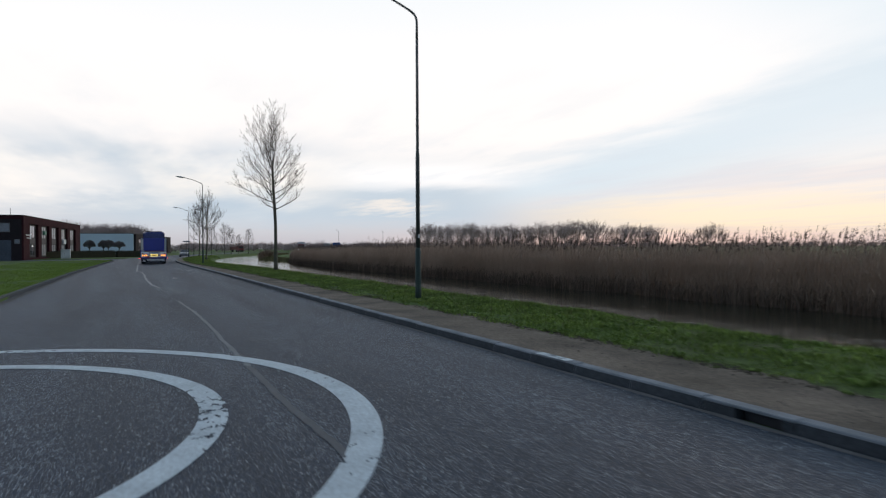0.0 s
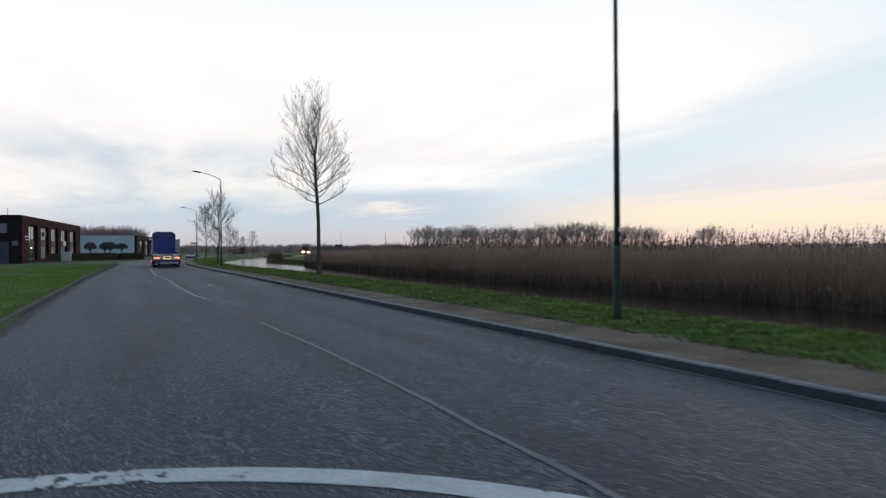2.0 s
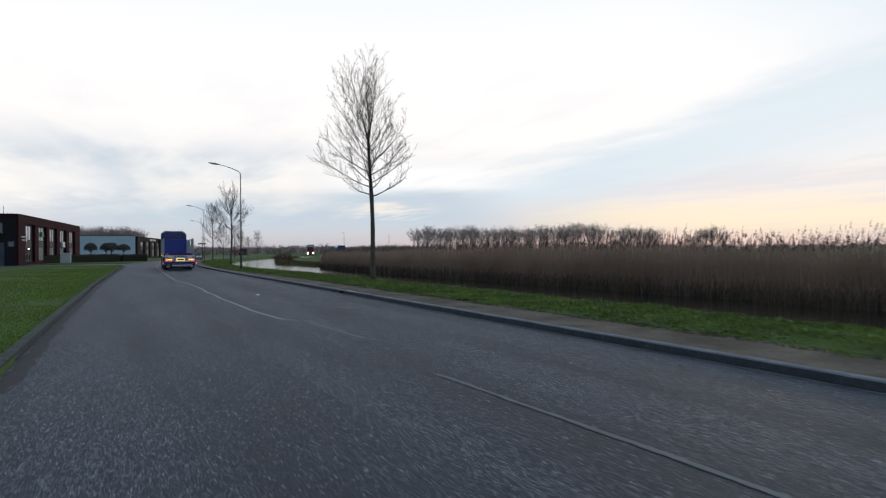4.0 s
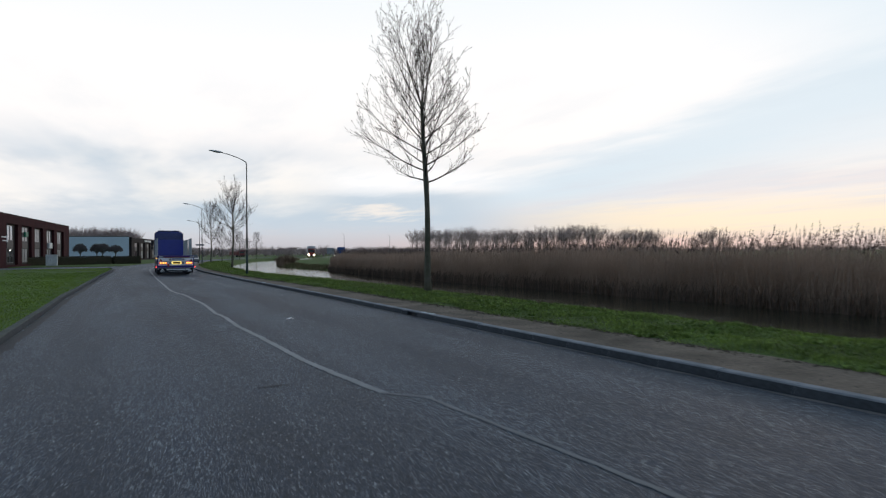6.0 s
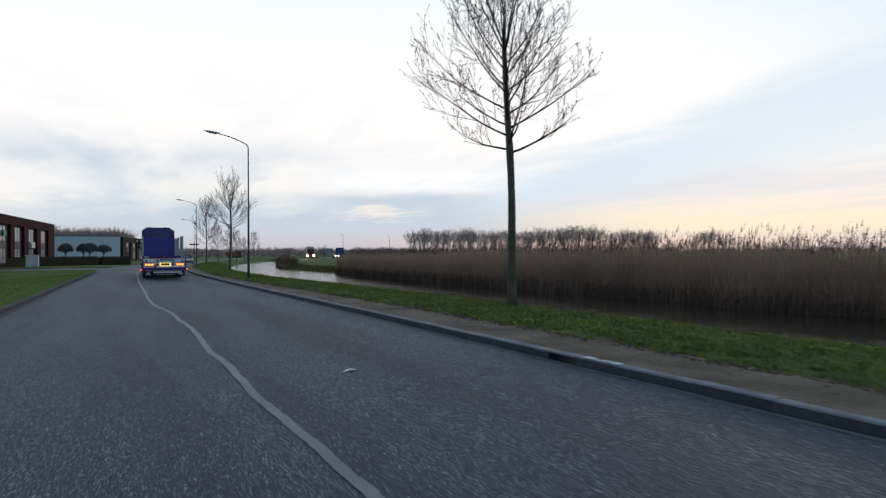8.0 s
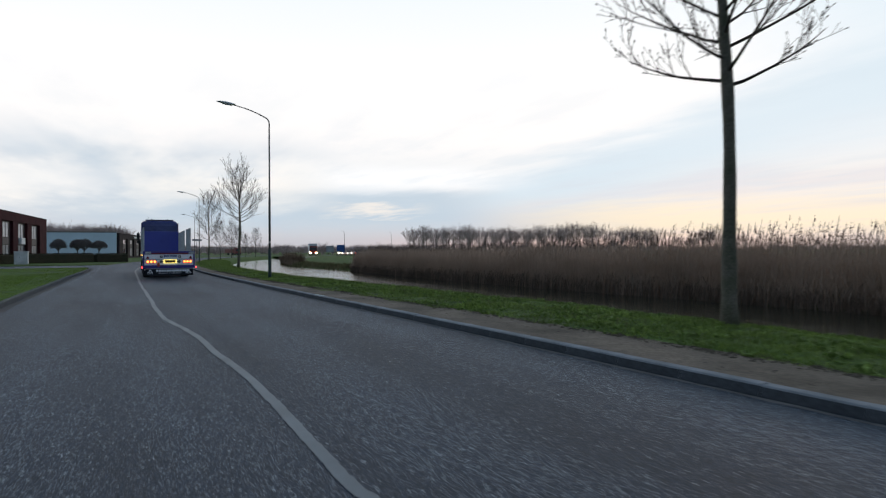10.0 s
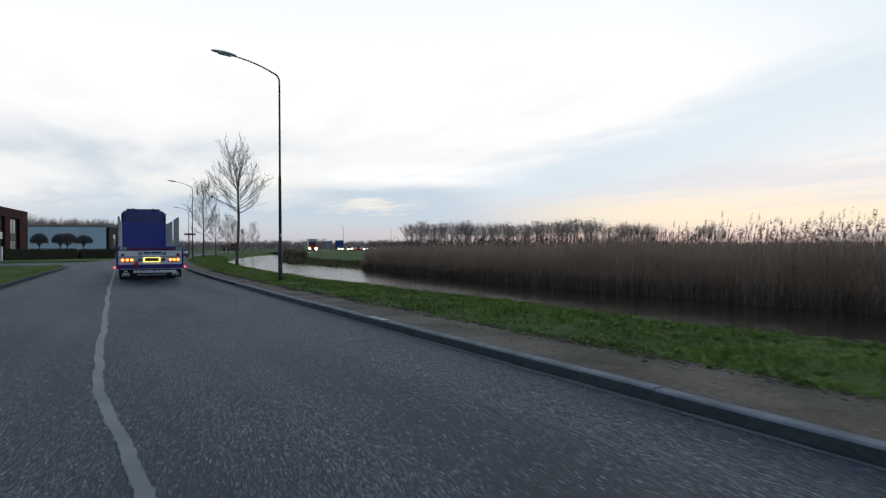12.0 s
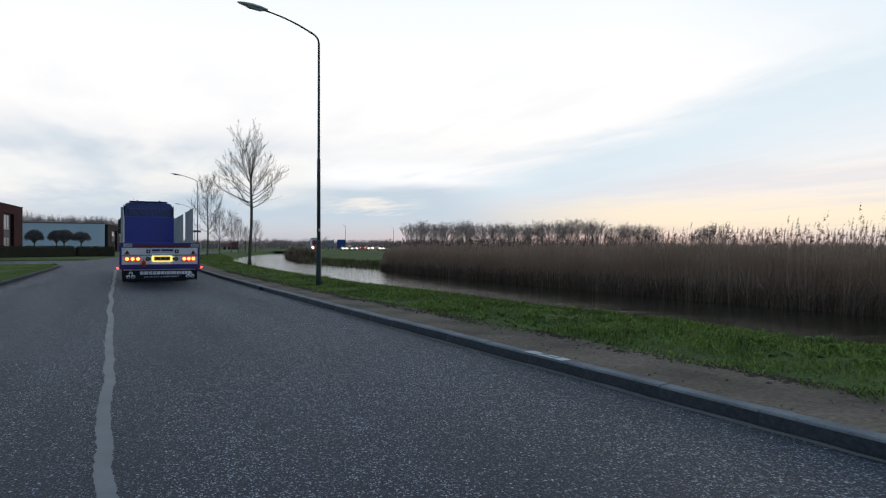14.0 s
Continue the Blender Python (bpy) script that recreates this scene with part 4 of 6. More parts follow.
def thatch(count, s0, s1, seed, s_cut):
    """Broken and bent leaves caught between the stems at the waterside, thickest near the water."""
    rnd, m = random.Random(seed), Mesh()
    for _ in range(count):
        s = rnd.uniform(s0, s1)
        inside = 1.5 * rnd.random() ** 1.3
        if s > s_cut + inside * 1.6:
            continue
        x, y, z = at(s, reed_front(s) - 0.05 + inside, -0.77 + 1.75 * rnd.random() ** 1.3)
        a, up = rnd.uniform(0, 6.283), rnd.uniform(0.15, 1.0)
        ln, w = rnd.uniform(0.22, 0.60), rnd.uniform(0.008, 0.020)
        d = Vector((math.cos(a) * (1.05 - up), math.sin(a) * (1.05 - up), up)).normalized() * ln
        c = rnd.uniform(-0.9, 0.9) + radians(HEADING)
        e = Vector((math.cos(c), math.sin(c), 0)) * w
        p = Vector((x, y, z))
        q = p + d * 0.6 + Vector((0, 0, 0.04))
        k = len(m.v)
        m.v += [tuple(p - e * 0.5), tuple(p + e * 0.5), tuple(q + e * 0.4), tuple(q - e * 0.4), tuple(p + d)]
        m.f += [(k, k + 1, k + 2, k + 3), (k + 3, k + 2, k + 4)]
    return m


stems, heads = reed_bed(155000, -25, 116, 9.0, 61, -0.77, 2.50, 0.022, 0.030, 101.0)
tagged(part("reeds", stems, REED), "dense dry brown reed bed along the canal", "reeds", kind="stuff")
tagged(part("reed_plumes", heads, PLUME), "feathery brown reed heads above the reed bed", "reeds", kind="stuff")
tagged(part("reed_litter", thatch(75000, -20, 102, 78, 99.5), REED), "tangled broken reed leaves along the water's edge", "reeds", kind="stuff")
# short added stems, their dark colour giving the reed foot its shade
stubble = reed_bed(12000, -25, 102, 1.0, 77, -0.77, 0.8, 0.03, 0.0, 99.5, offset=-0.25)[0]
tagged(part("reed_stubble", stubble, SHADEREED), "short stems coloured dark to shade the foot of the reeds", "reeds", kind="stuff")
stems, heads = reed_bed(14000, -70, -25, 10.0, 65, -0.75, 2.15, 0.05, 0.035)
tagged(part("reeds", stems, REED), "dry brown reeds further along the canal", "reeds", kind="stuff")
tagged(part("reed_plumes", heads, PLUME), "feathery brown heads of further reeds", "reeds", kind="stuff")
stems = reed_bed(2600, 128, 215, 2.0, 67, -0.6, 0.8, 0.05, 0.0, front=lambda s: 13.8)[0]
tagged(part("reeds", stems, BRUSH), "low dry growth on the canal's far bend", "reeds", kind="stuff")


def brambles(count, s0, s1, seed):
    """Rounded clumps of bare twigs fanning up and out from the ground."""
    rnd, m = random.Random(seed), Mesh()
    for _ in range(count):
        s, l = rnd.uniform(s0, s1), rnd.uniform(14.0, 16.6)
        p = Vector(at(s, l, ground_height(s, l) - 0.05))
        h, r = rnd.uniform(1.2, 2.3), rnd.uniform(0.8, 1.7)
        for _ in range(230):
            a, f = rnd.uniform(0, 6.283), math.sqrt(rnd.random())
            d = Vector((math.cos(a) * f * r, math.sin(a) * f * r, h * math.sqrt(1.05 - 0.75 * f * f) * rnd.uniform(0.55, 1.0)))
            start = p + d * rnd.uniform(0.0, 0.5)
            w = Vector((math.cos(a + 1.6), math.sin(a + 1.6), 0)) * rnd.uniform(0.008, 0.02)
            k = len(m.v)
            m.v += [tuple(start - w), tuple(start + w), tuple(p + d + w * 0.4), tuple(p + d - w * 0.4)]
            m.f.append((k, k + 1, k + 2, k + 3))
    return m


tagged(part("brushwood", brambles(46, 131, 185, 91), BRUSH), "rounded clumps of bare brown shrubs on the canal's far bend", "shrubs", kind="stuff")


# ---------------------------------------------------------------- buildings
def facade_frame(ax, ay, bx, by):
    """Local x runs along the facade from a to b, y goes into the building."""
    return pose(ax, ay, 0, 0, 0, math.degrees(math.atan2(by - ay, bx - ax)))


SIGNWHITE = material("white_sign_board", (0.75, 0.76, 0.76), 0.5, scale=2, fine=20, fine_amount=0.05, bump=0)


def window(x0, x1, z0, z1, depth, parent, bars=1, fill=None):
    """A framed window set back in its opening."""
    fr = Mesh()
    t = 0.07
    fr.box(x0, x1, depth - 0.05, depth + 0.05, z0, z0 + t, 0.01).box(x0, x1, depth - 0.05, depth + 0.05, z1 - t, z1, 0.01)
    fr.box(x0, x0 + t, depth - 0.05, depth + 0.05, z0 + t, z1 - t).box(x1 - t, x1, depth - 0.05, depth + 0.05, z0 + t, z1 - t)
    for i in range(bars):
        xm = x0 + (x1 - x0) * (i + 1) / (bars + 1)
        fr.box(xm - 0.03, xm + 0.03, depth - 0.045, depth + 0.045, z0 + t, z1 - t)
    w = part("window", fr, FRAMEGREY, parent)
    part("pane", Mesh().box(x0 + t, x1 - t, depth, depth + 0.02, z0 + t, z1 - t), fill or PALEPANE, w)
    return w


def office(m, length, depth, height, bays, bay_w, label, brick=None):
    """Two-storey brick block with tall recessed window bays between piers."""
    top = thing("office_building", m, label, "building")
    x = 0.0
    wall = Mesh()
    for c in bays:
        a, b = c - bay_w / 2, c + bay_w / 2
        wall.box(x, a, 0, 0.45, -0.1, height)
        wall.box(a, b, 0, 0.45, height - 1.15, height)
        wall.box(a, b, 0, 0.45, -0.1, 0.35)
        x = b
    wall.box(x, length, 0, 0.45, -0.1, height)
    wall.box(0, 0.45, 0.452, depth, -0.1, height).box(length - 0.45, length, 0.452, depth, -0.1, height).box(0.452, length - 0.452, depth - 0.45, depth, -0.1, height)
    part("wall", wall, brick or BRICK, top)
    part("roof", Mesh().box(0.46, length - 0.46, 0.46, depth - 0.46, height - 0.5, height - 0.25), DARKPANEL, top)
    cop = Mesh()
    cop.box(-0.06, length + 0.06, -0.06, 0.51, height + 0.004, height + 0.09, 0.015).box(-0.06, 0.51, 0.515, depth + 0.06, height + 0.004, height + 0.09, 0.015).box(length - 0.51, length + 0.06, 0.515, depth + 0.06, height + 0.004, height + 0.09, 0.015)
    part("coping", cop, DARKPANEL, top)
    for c in bays:
        a, b = c - bay_w / 2, c + bay_w / 2
        part("infill", Mesh().box(a + 0.005, b - 0.005, 0.36, 0.44, 0.352, height - 1.152), DARKPANEL, top)
        fill = GLASS if c == bays[0] else PALEPANE
        window(a + 1.25, b - 1.25, 3.55, height - 1.35, 0.30, top, 1, fill)
        window(a + 1.25, b - 1.25, 0.60, 2.55, 0.30, top, 1, fill)
        part("spandrel", Mesh().box(a + 1.25, b - 1.25, 0.25, 0.35, 2.62, 3.48, 0.01), SPANDREL, top)
    return top


brick_office = office(facade_frame(-64.3, 97.0, -79.4, 138.5), 44.2, 22.0, 6.9, (6.2, 13.6, 20.8, 28.6, 36.6), 5.4, "dark red brick two-storey office block with tall window bays")
for x0, x1, z0, z1 in ((1.3, 3.3, 3.85, 4.02), (1.7, 3.3, 3.42, 3.55), (3.5, 4.1, 3.30, 4.15)):
    part("lettering_bar", Mesh().box(x0, x1, -0.06, -0.004, z0, z1, 0.01), SIGNWHITE, brick_office, "white sign lettering as plain bars")
part("notice", Mesh().box(12.9, 14.3, -0.04, 0.22, 4.2, 4.9, 0.02), material("green_sign", (0.03, 0.20, 0.12), 0.5, scale=2, fine=10, bump=0), brick_office, "small green notice in a window bay")
part("aerial", Mesh().tube([(1.2, 2.0, 6.5), (1.2, 2.0, 8.0), (1.45, 2.0, 8.1)], [0.04, 0.03, 0.02], 6), FRAMEGREY, brick_office)
part("wall_lamp", Mesh().box(4.65, 4.85, -0.16, -0.004, 2.2, 2.32, 0.02), glowing("wall_lamp", (1.0, 0.97, 0.9), 3.0), brick_office, "lit white wall lamp")
part("notice", Mesh().box(27.6, 29.8, -0.06, 0.24, 2.7, 3.6, 0.02), SIGNWHITE, brick_office, "white notice in a window bay")
# end wall of the same block, facing the junction
part("end_cladding", Mesh().box(-0.10, -0.003, 0.25, 21.5, -0.1, 6.35), DARKBRICK, brick_office, "dark brown end cladding")
for y0, y1, z0, z1, mat in ((1.75, 5.0, 4.35, 5.75, PALEPANE), (0.45, 1.20, 2.55, 3.25, PALEPANE), (6.5, 9.5, 4.35, 5.75, PALEPANE)):
    ew = Mesh()
    for a0, a1, c0, c1 in ((y0, y1, z0, z0 + 0.09), (y0, y1, z1 - 0.09, z1), (y0, y0 + 0.09, z0 + 0.09, z1 - 0.09), (y1 - 0.09, y1, z0 + 0.09, z1 - 0.09)):
        ew.box(-0.16, -0.103, a0, a1, c0, c1)
    w = part("window", ew, FRAMEGREY, brick_office)
    part("pane", Mesh().box(-0.13, -0.103, y0 + 0.09, y1 - 0.09, z0 + 0.09, z1 - 0.09), GLASS, w)
door = part("roller_door", Mesh().box(-0.14, -0.103, 1.6, 6.0, -0.05, 3.1, 0.01), material("grey_roller_door", (0.075, 0.095, 0.12), 0.5, scale=0.5, fine=5, bump=0.3, bump_scale=8), brick_office, "dark blue-grey roller door")
for i in range(7):
    part("slat", Mesh().box(-0.155, -0.1405, 1.65, 5.95, 0.0 + i * 0.43, 0.40 + i * 0.43, 0.01), door.data.materials[0], door)

# grey-blue hall with a brick wing that runs on along the road
hall = thing("warehouse", facade_frame(-118.0, 173.5, -90.0, 184.0), "flat-roofed warehouse with plain grey-blue panel wall", "building")
hx = math.hypot(28.0, 10.5)
for i in range(6):
    part("wall_panel", Mesh().box(hx * i / 6 + 0.01, hx * (i + 1) / 6 - 0.01, 0, 0.25, -0.1, 6.15, 0.012), CLADDING, hall)
part("wall", Mesh().box(0, hx, 0.26, 30, -0.1, 6.05), DARKPANEL, hall)
part("roof_trim", Mesh().box(-0.05, hx + 0.05, -0.06, 0.30, 6.16, 6.36, 0.02), FRAMEGREY, hall)
part("roof_unit", Mesh().box(11, 12.3, 4, 6, 6.0, 7.1, 0.05).box(13, 13.8, 4, 5, 6.0, 6.9, 0.05), WHITEBOX, hall, "light grey rooftop air unit")

wing_len = math.hypot(14, 56)
wing = office(facade_frame(-89.6, 184.6, -103.6, 240.6), wing_len, 14, 6.0, (6.5, 14.5, 23.0, 31.5, 40, 48.5), 5.2, "long dark brick office wing with ribbon windows", DARKBRICK)
for i, w in enumerate((0.5, 2.6, 1.9, 2.4)):
    x0 = 17.0 + (0, 1.0, 4.2, 6.8)[i]
    part("lettering_bar", Mesh().box(x0, x0 + w, -0.07, -0.004, 5.15, 5.65, 0.01), SIGNWHITE, wing, "white sign lettering as plain bars")


# ---------------------------------------------------------------- utility cabinet, hedges, clipped trees
cab = thing("utility_cabinet", pose(-66.2, 111.0, 0.05, 0, 0, 26), "light grey utility cabinet beside the lawn", "cabinet")
part("body", Mesh().box(-0.72, 0.72, -0.35, 0.35, 0.0, 1.55, 0.02), WHITEBOX, cab)
part("lid", Mesh().box(-0.77, 0.77, -0.40, 0.40, 1.552, 1.62, 0.02), WHITEBOX, cab)
for x0, x1 in ((-0.68, -0.02), (0.02, 0.68)):
    d = part("door", Mesh().box(x0, x1, -0.375, -0.352, 0.12, 1.48, 0.008), WHITEBOX, cab)
    part("handle", Mesh().box((x0 + x1) / 2 + 0.18, (x0 + x1) / 2 + 0.22, -0.40, -0.376, 0.75, 0.95, 0.006), FRAMEGREY, d)


def hedge(ax, ay, bx, by, width, height, seed, label):
    """A clipped hedge: an uneven core shaggy with small twig and leaf ends."""
    rnd, m = random.Random(seed), Mesh()
    ln = math.hypot(bx - ax, by - ay)
    m.box(0, ln, -width / 2 + 0.1, width / 2 - 0.1, 0, height - 0.08, 0.12)
    for _ in range(int(ln * 240)):
        x = rnd.uniform(0, ln)
        if rnd.random() < 0.45:
            y, z = rnd.uniform(-width / 2, width / 2), height + rnd.uniform(-0.1, 0.04)
        else:
            y, z = rnd.choice((-1, 1)) * (width / 2 - rnd.uniform(0, 0.12)), rnd.uniform(0.02, height)
        r = rnd.uniform(0.05, 0.12)
        a, b = rnd.uniform(0, 6.28), rnd.uniform(-0.8, 1.4)
        d = Vector((math.cos(a) * math.cos(b), math.sin(a) * math.cos(b), math.sin(b))) * r
        e = Vector((-d.y, d.x, rnd.uniform(-1, 1) * r)) * 0.5
        p = Vector((x, y, z))
        m.add([tuple(p - e), tuple(p + d), tuple(p + e), tuple(p - d * 0.5)], [(0, 1, 2, 3)])
    ob = part("hedge", m, HEDGE)
    ob.matrix_world = pose(ax, ay, 0.02, 0, 0, math.degrees(math.atan2(by - ay, bx - ax)))
    return tagged(ob, label, "hedge", "clipped hedges")


hedge(-69.2, 116.6, -65.0, 125.0, 1.4, 1.35, 1, "long dark clipped hedge in front of the brick building")
hedge(-71.2, 108.0, -69.4, 116.3, 1.4, 1.3, 3, "dark clipped hedge at the foot of the brick facade")
hedge(-64.7, 125.4, -61.6, 128.4, 1.6, 1.30, 2, "dark clipped hedge at the street corner")


def umbrella_tree(m, seed, size, tall):
    """A small tree clipped to a domed parasol."""
    rnd = random.Random(seed)
    top = thing("clipped_tree", m, "small bare tree clipped to a domed parasol", "tree", "parasol trees before the warehouse")
    part("trunk", Mesh().tube([(0, 0, -0.1), (0.05, 0, 1.2), (0, 0.03, 2.5)], [0.10, 0.08, 0.07], 7), BARK, top, smooth=True)
    c = Mesh()
    for i in range(1500):
        a, r = rnd.uniform(0, 6.28), size * math.sqrt(rnd.random())
        z = 2.15 + 0.10 * rnd.uniform(-1, 1) + tall * math.sqrt(max(0, 1 - (r / (size * 1.03)) ** 2)) * rnd.random() ** 0.6
        p = Vector((r * math.cos(a), r * math.sin(a), z))
        e = Vector((rnd.uniform(-1, 1), rnd.uniform(-1, 1), rnd.uniform(-0.2, 1))) * 0.17
        c.tube([p - e, p + e], [0.022, 0.010], 3, cap=False)
    for i in range(14):
        a = i * 2.4
        c.tube([(0, 0, 1.7), (0.35 * size * math.cos(a), 0.35 * size * math.sin(a), 2.1), (0.8 * size * math.cos(a), 0.8 * size * math.sin(a), 2.5)], [0.05, 0.03, 0.012], 4, cap=False)
    part("crown", c, PARASOL, top)
    return top


for i, (x, y, size, tall) in enumerate(((-72.65, 130.0, 1.08, 1.35), (-69.9, 130.2, 1.0, 1.3), (-68.75, 130.0, 1.22, 1.35), (-66.4, 129.8, 1.08, 1.05))):
    umbrella_tree(pose(x, y, 0.05, 0, 0, i * 70), 70 + i, size, tall)


# ---------------------------------------------------------------- far woods and bushes
def woodland(count, a, b, depth, height, seed, base=0.0, thick=0.35, profile=None, density=44, broad=1.0):
    """A belt of bare trees: trunks, then fans of ever finer branches."""
    rnd, m = random.Random(seed), Mesh()

    def stick(p, q, r0, r1):
        d = q - p
        side = Vector((d.y, -d.x, 0.0))
        side = side.normalized() if side.length > 1e-6 else Vector((1, 0, 0))
        across = Vector((b[0] - a[0], b[1] - a[1], 0)).normalized()
        w = across * 0.8 + side * 0.2
        w = (w - d * (w.dot(d) / max(d.length_squared, 1e-9))).normalized()
        k = len(m.v)
        m.v.extend([tuple(p - w * r0), tuple(p + w * r0), tuple(q + w * r1), tuple(q - w * r1)])
        m.f.append((k, k + 1, k + 2, k + 3))

    for i in range(count):
        t = (i + rnd.uniform(-0.45, 0.45)) / count
        o = rnd.uniform(-0.5, 0.5) * depth
        n = Vector((-(b[1] - a[1]), b[0] - a[0], 0)).normalized()
        p = Vector((a[0] + (b[0] - a[0]) * t, a[1] + (b[1] - a[1]) * t, base)) + n * o
        h = height * rnd.uniform(0.80, 1.08) * (profile(t) if profile else 1)
        lean = Vector((rnd.uniform(-0.04, 0.04) * h, 0, 0))
        fork = p + lean + Vector((0, 0, h * 0.5))
        stick(p, fork, thick, thick * 0.55)
        wide = h * rnd.uniform(0.26, 0.40) * broad
        for j in range(density):
            # ends spread over a rounded crown, fine towards the outside
            az, up = rnd.uniform(0, 6.28), rnd.uniform(0.28, 1.0)
            r = wide * math.sqrt(max(0.05, 1 - ((up - 0.66) / 0.38) ** 2)) * rnd.uniform(0.35, 1.0)
            end = p + lean + Vector((math.cos(az) * r, math.sin(az) * r, h * up))
            start = p.lerp(fork, min(1.0, max(0.35, (up - 0.28) * 1.6 + rnd.uniform(-0.1, 0.1))))
            mid = start.lerp(end, 0.55) + Vector((0, 0, -0.02 * h))
            stick(start, mid, thick * 0.26, thick * 0.17)
            stick(mid, end, thick * 0.17, thick * 0.08)
            for q in range(2):
                e2 = mid.lerp(end, rnd.uniform(0.2, 1)) + Vector((rnd.uniform(-1, 1) * h * 0.07, 0, h * rnd.uniform(0.0, 0.08)))
                stick(mid, e2, thick * 0.14, thick * 0.07)
    return m


def poplars(count, a, b, depth, height, seed, base=0.0, thick=0.45, profile=None):
    """A belt of tall bare trees: straight trunks, limbs fanning upward into wide domed heads of fine twigs."""
    rnd, m = random.Random(seed), Mesh()
    across = Vector((b[0] - a[0], b[1] - a[1], 0)).normalized()
    n = Vector((-across.y, across.x, 0))

    def stick(p, q, r0, r1):
        d = q - p
        w = (across - d * (across.dot(d) / max(d.length_squared, 1e-9))).normalized()
        k = len(m.v)
        m.v.extend([tuple(p - w * r0), tuple(p + w * r0), tuple(q + w * r1), tuple(q - w * r1)])
        m.f.append((k, k + 1, k + 2, k + 3))

    for i in range(count):
        t = (i + rnd.uniform(-0.4, 0.4)) / count
        h = height * rnd.uniform(0.90, 1.08) * (profile(t) if profile else 1)
        p = Vector((a[0] + (b[0] - a[0]) * t, a[1] + (b[1] - a[1]) * t, base)) + n * rnd.uniform(-0.5, 0.5) * depth
        wide = h * rnd.uniform(0.28, 0.44)
        top = p + across * rnd.uniform(-0.05, 0.05) * h + Vector((0, 0, h * 0.8))
        stick(p, p.lerp(top, 0.5), thick * 0.62, thick * 0.42)
        stick(p.lerp(top, 0.5), top, thick * 0.42, thick * 0.12)
        for j in range(20):
            az = j * 2.4 + rnd.uniform(-0.4, 0.4)
            r = wide * math.sqrt(rnd.uniform(0.04, 1.0))
            dome = math.sqrt(max(0.05, 1 - 0.72 * (r / wide) ** 2))
            start = p.lerp(top, rnd.uniform(0.22, 0.30) + 0.45 * rnd.random() * dome)
            end = Vector((top.x + math.cos(az) * r, top.y + math.sin(az) * r, base + h * (0.42 + 0.53 * dome) * rnd.uniform(0.82, 1.0)))
            mid = start.lerp(end, 0.5) + Vector((math.cos(az) * r * 0.14, math.sin(az) * r * 0.14, -0.01 * h))
            stick(start, mid, thick * 0.17, thick * 0.12)
            stick(mid, end, thick * 0.12, thick * 0.05)
            for q in range(40):
                f = rnd.random() ** 0.7
                s0 = mid.lerp(end, f) if q % 3 else start.lerp(mid, 0.3 + 0.7 * f)
                ln = h * rnd.uniform(0.035, 0.10)
                e = s0 + Vector((rnd.uniform(-1.0, 1.0), rnd.uniform(-0.5, 0.5), rnd.uniform(-0.1, 0.9))) * ln
                stick(s0, e, thick * 0.085, thick * 0.045)
    return m


# all far woods share the twig colour with haze painted in
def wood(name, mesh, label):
    return tagged(part(name, mesh, HAZYTWIG), label, "woods", kind="stuff")


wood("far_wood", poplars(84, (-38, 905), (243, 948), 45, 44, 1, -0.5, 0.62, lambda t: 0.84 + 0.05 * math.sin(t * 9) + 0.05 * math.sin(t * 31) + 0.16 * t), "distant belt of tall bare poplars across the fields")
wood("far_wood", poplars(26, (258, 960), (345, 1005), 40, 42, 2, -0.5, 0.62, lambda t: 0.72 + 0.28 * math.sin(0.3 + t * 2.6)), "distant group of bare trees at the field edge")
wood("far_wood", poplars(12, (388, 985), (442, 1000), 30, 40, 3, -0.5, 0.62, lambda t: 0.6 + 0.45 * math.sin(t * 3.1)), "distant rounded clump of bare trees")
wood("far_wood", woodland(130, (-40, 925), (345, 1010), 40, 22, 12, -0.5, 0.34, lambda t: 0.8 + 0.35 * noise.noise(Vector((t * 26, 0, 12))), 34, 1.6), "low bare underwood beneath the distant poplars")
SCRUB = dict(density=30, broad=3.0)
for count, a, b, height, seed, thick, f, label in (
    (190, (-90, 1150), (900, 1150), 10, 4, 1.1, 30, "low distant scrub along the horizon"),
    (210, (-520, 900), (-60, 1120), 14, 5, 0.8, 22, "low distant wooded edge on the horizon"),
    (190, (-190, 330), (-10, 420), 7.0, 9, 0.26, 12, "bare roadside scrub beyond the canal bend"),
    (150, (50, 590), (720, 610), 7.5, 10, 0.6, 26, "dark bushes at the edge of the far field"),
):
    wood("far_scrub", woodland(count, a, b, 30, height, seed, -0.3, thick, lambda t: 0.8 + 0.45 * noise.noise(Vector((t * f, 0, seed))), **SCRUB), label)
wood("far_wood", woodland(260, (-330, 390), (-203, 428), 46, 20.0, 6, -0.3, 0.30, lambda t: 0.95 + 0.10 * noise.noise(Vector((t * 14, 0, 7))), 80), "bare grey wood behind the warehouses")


# ---------------------------------------------------------------- lorry: flatbed semi-trailer and tractor unit
PURPLE = material("purple_blue_paint", (0.036, 0.024, 0.210), 0.35, tint=(0.030, 0.020, 0.17), scale=1.2, fine=25, fine_amount=0.12, bump=0.03, coat=0.3)
BLUE = material("deep_blue_paint", (0.014, 0.030, 0.300), 0.35, tint=(0.011, 0.025, 0.25), scale=1.0, fine=18, fine_amount=0.10, bump=0.03, coat=0.4)
CABBLUE = material("cab_blue_paint", (0.012, 0.030, 0.185), 0.3, tint=(0.010, 0.024, 0.15), scale=1.0, fine=15, fine_amount=0.1, bump=0.02, coat=0.6)
PANELWHITE = material("dusty_white_panel", (0.86, 0.87, 0.90), 0.5, tint=(0.76, 0.77, 0.80), scale=1.6, fine=20, fine_amount=0.08, bump=0.04)
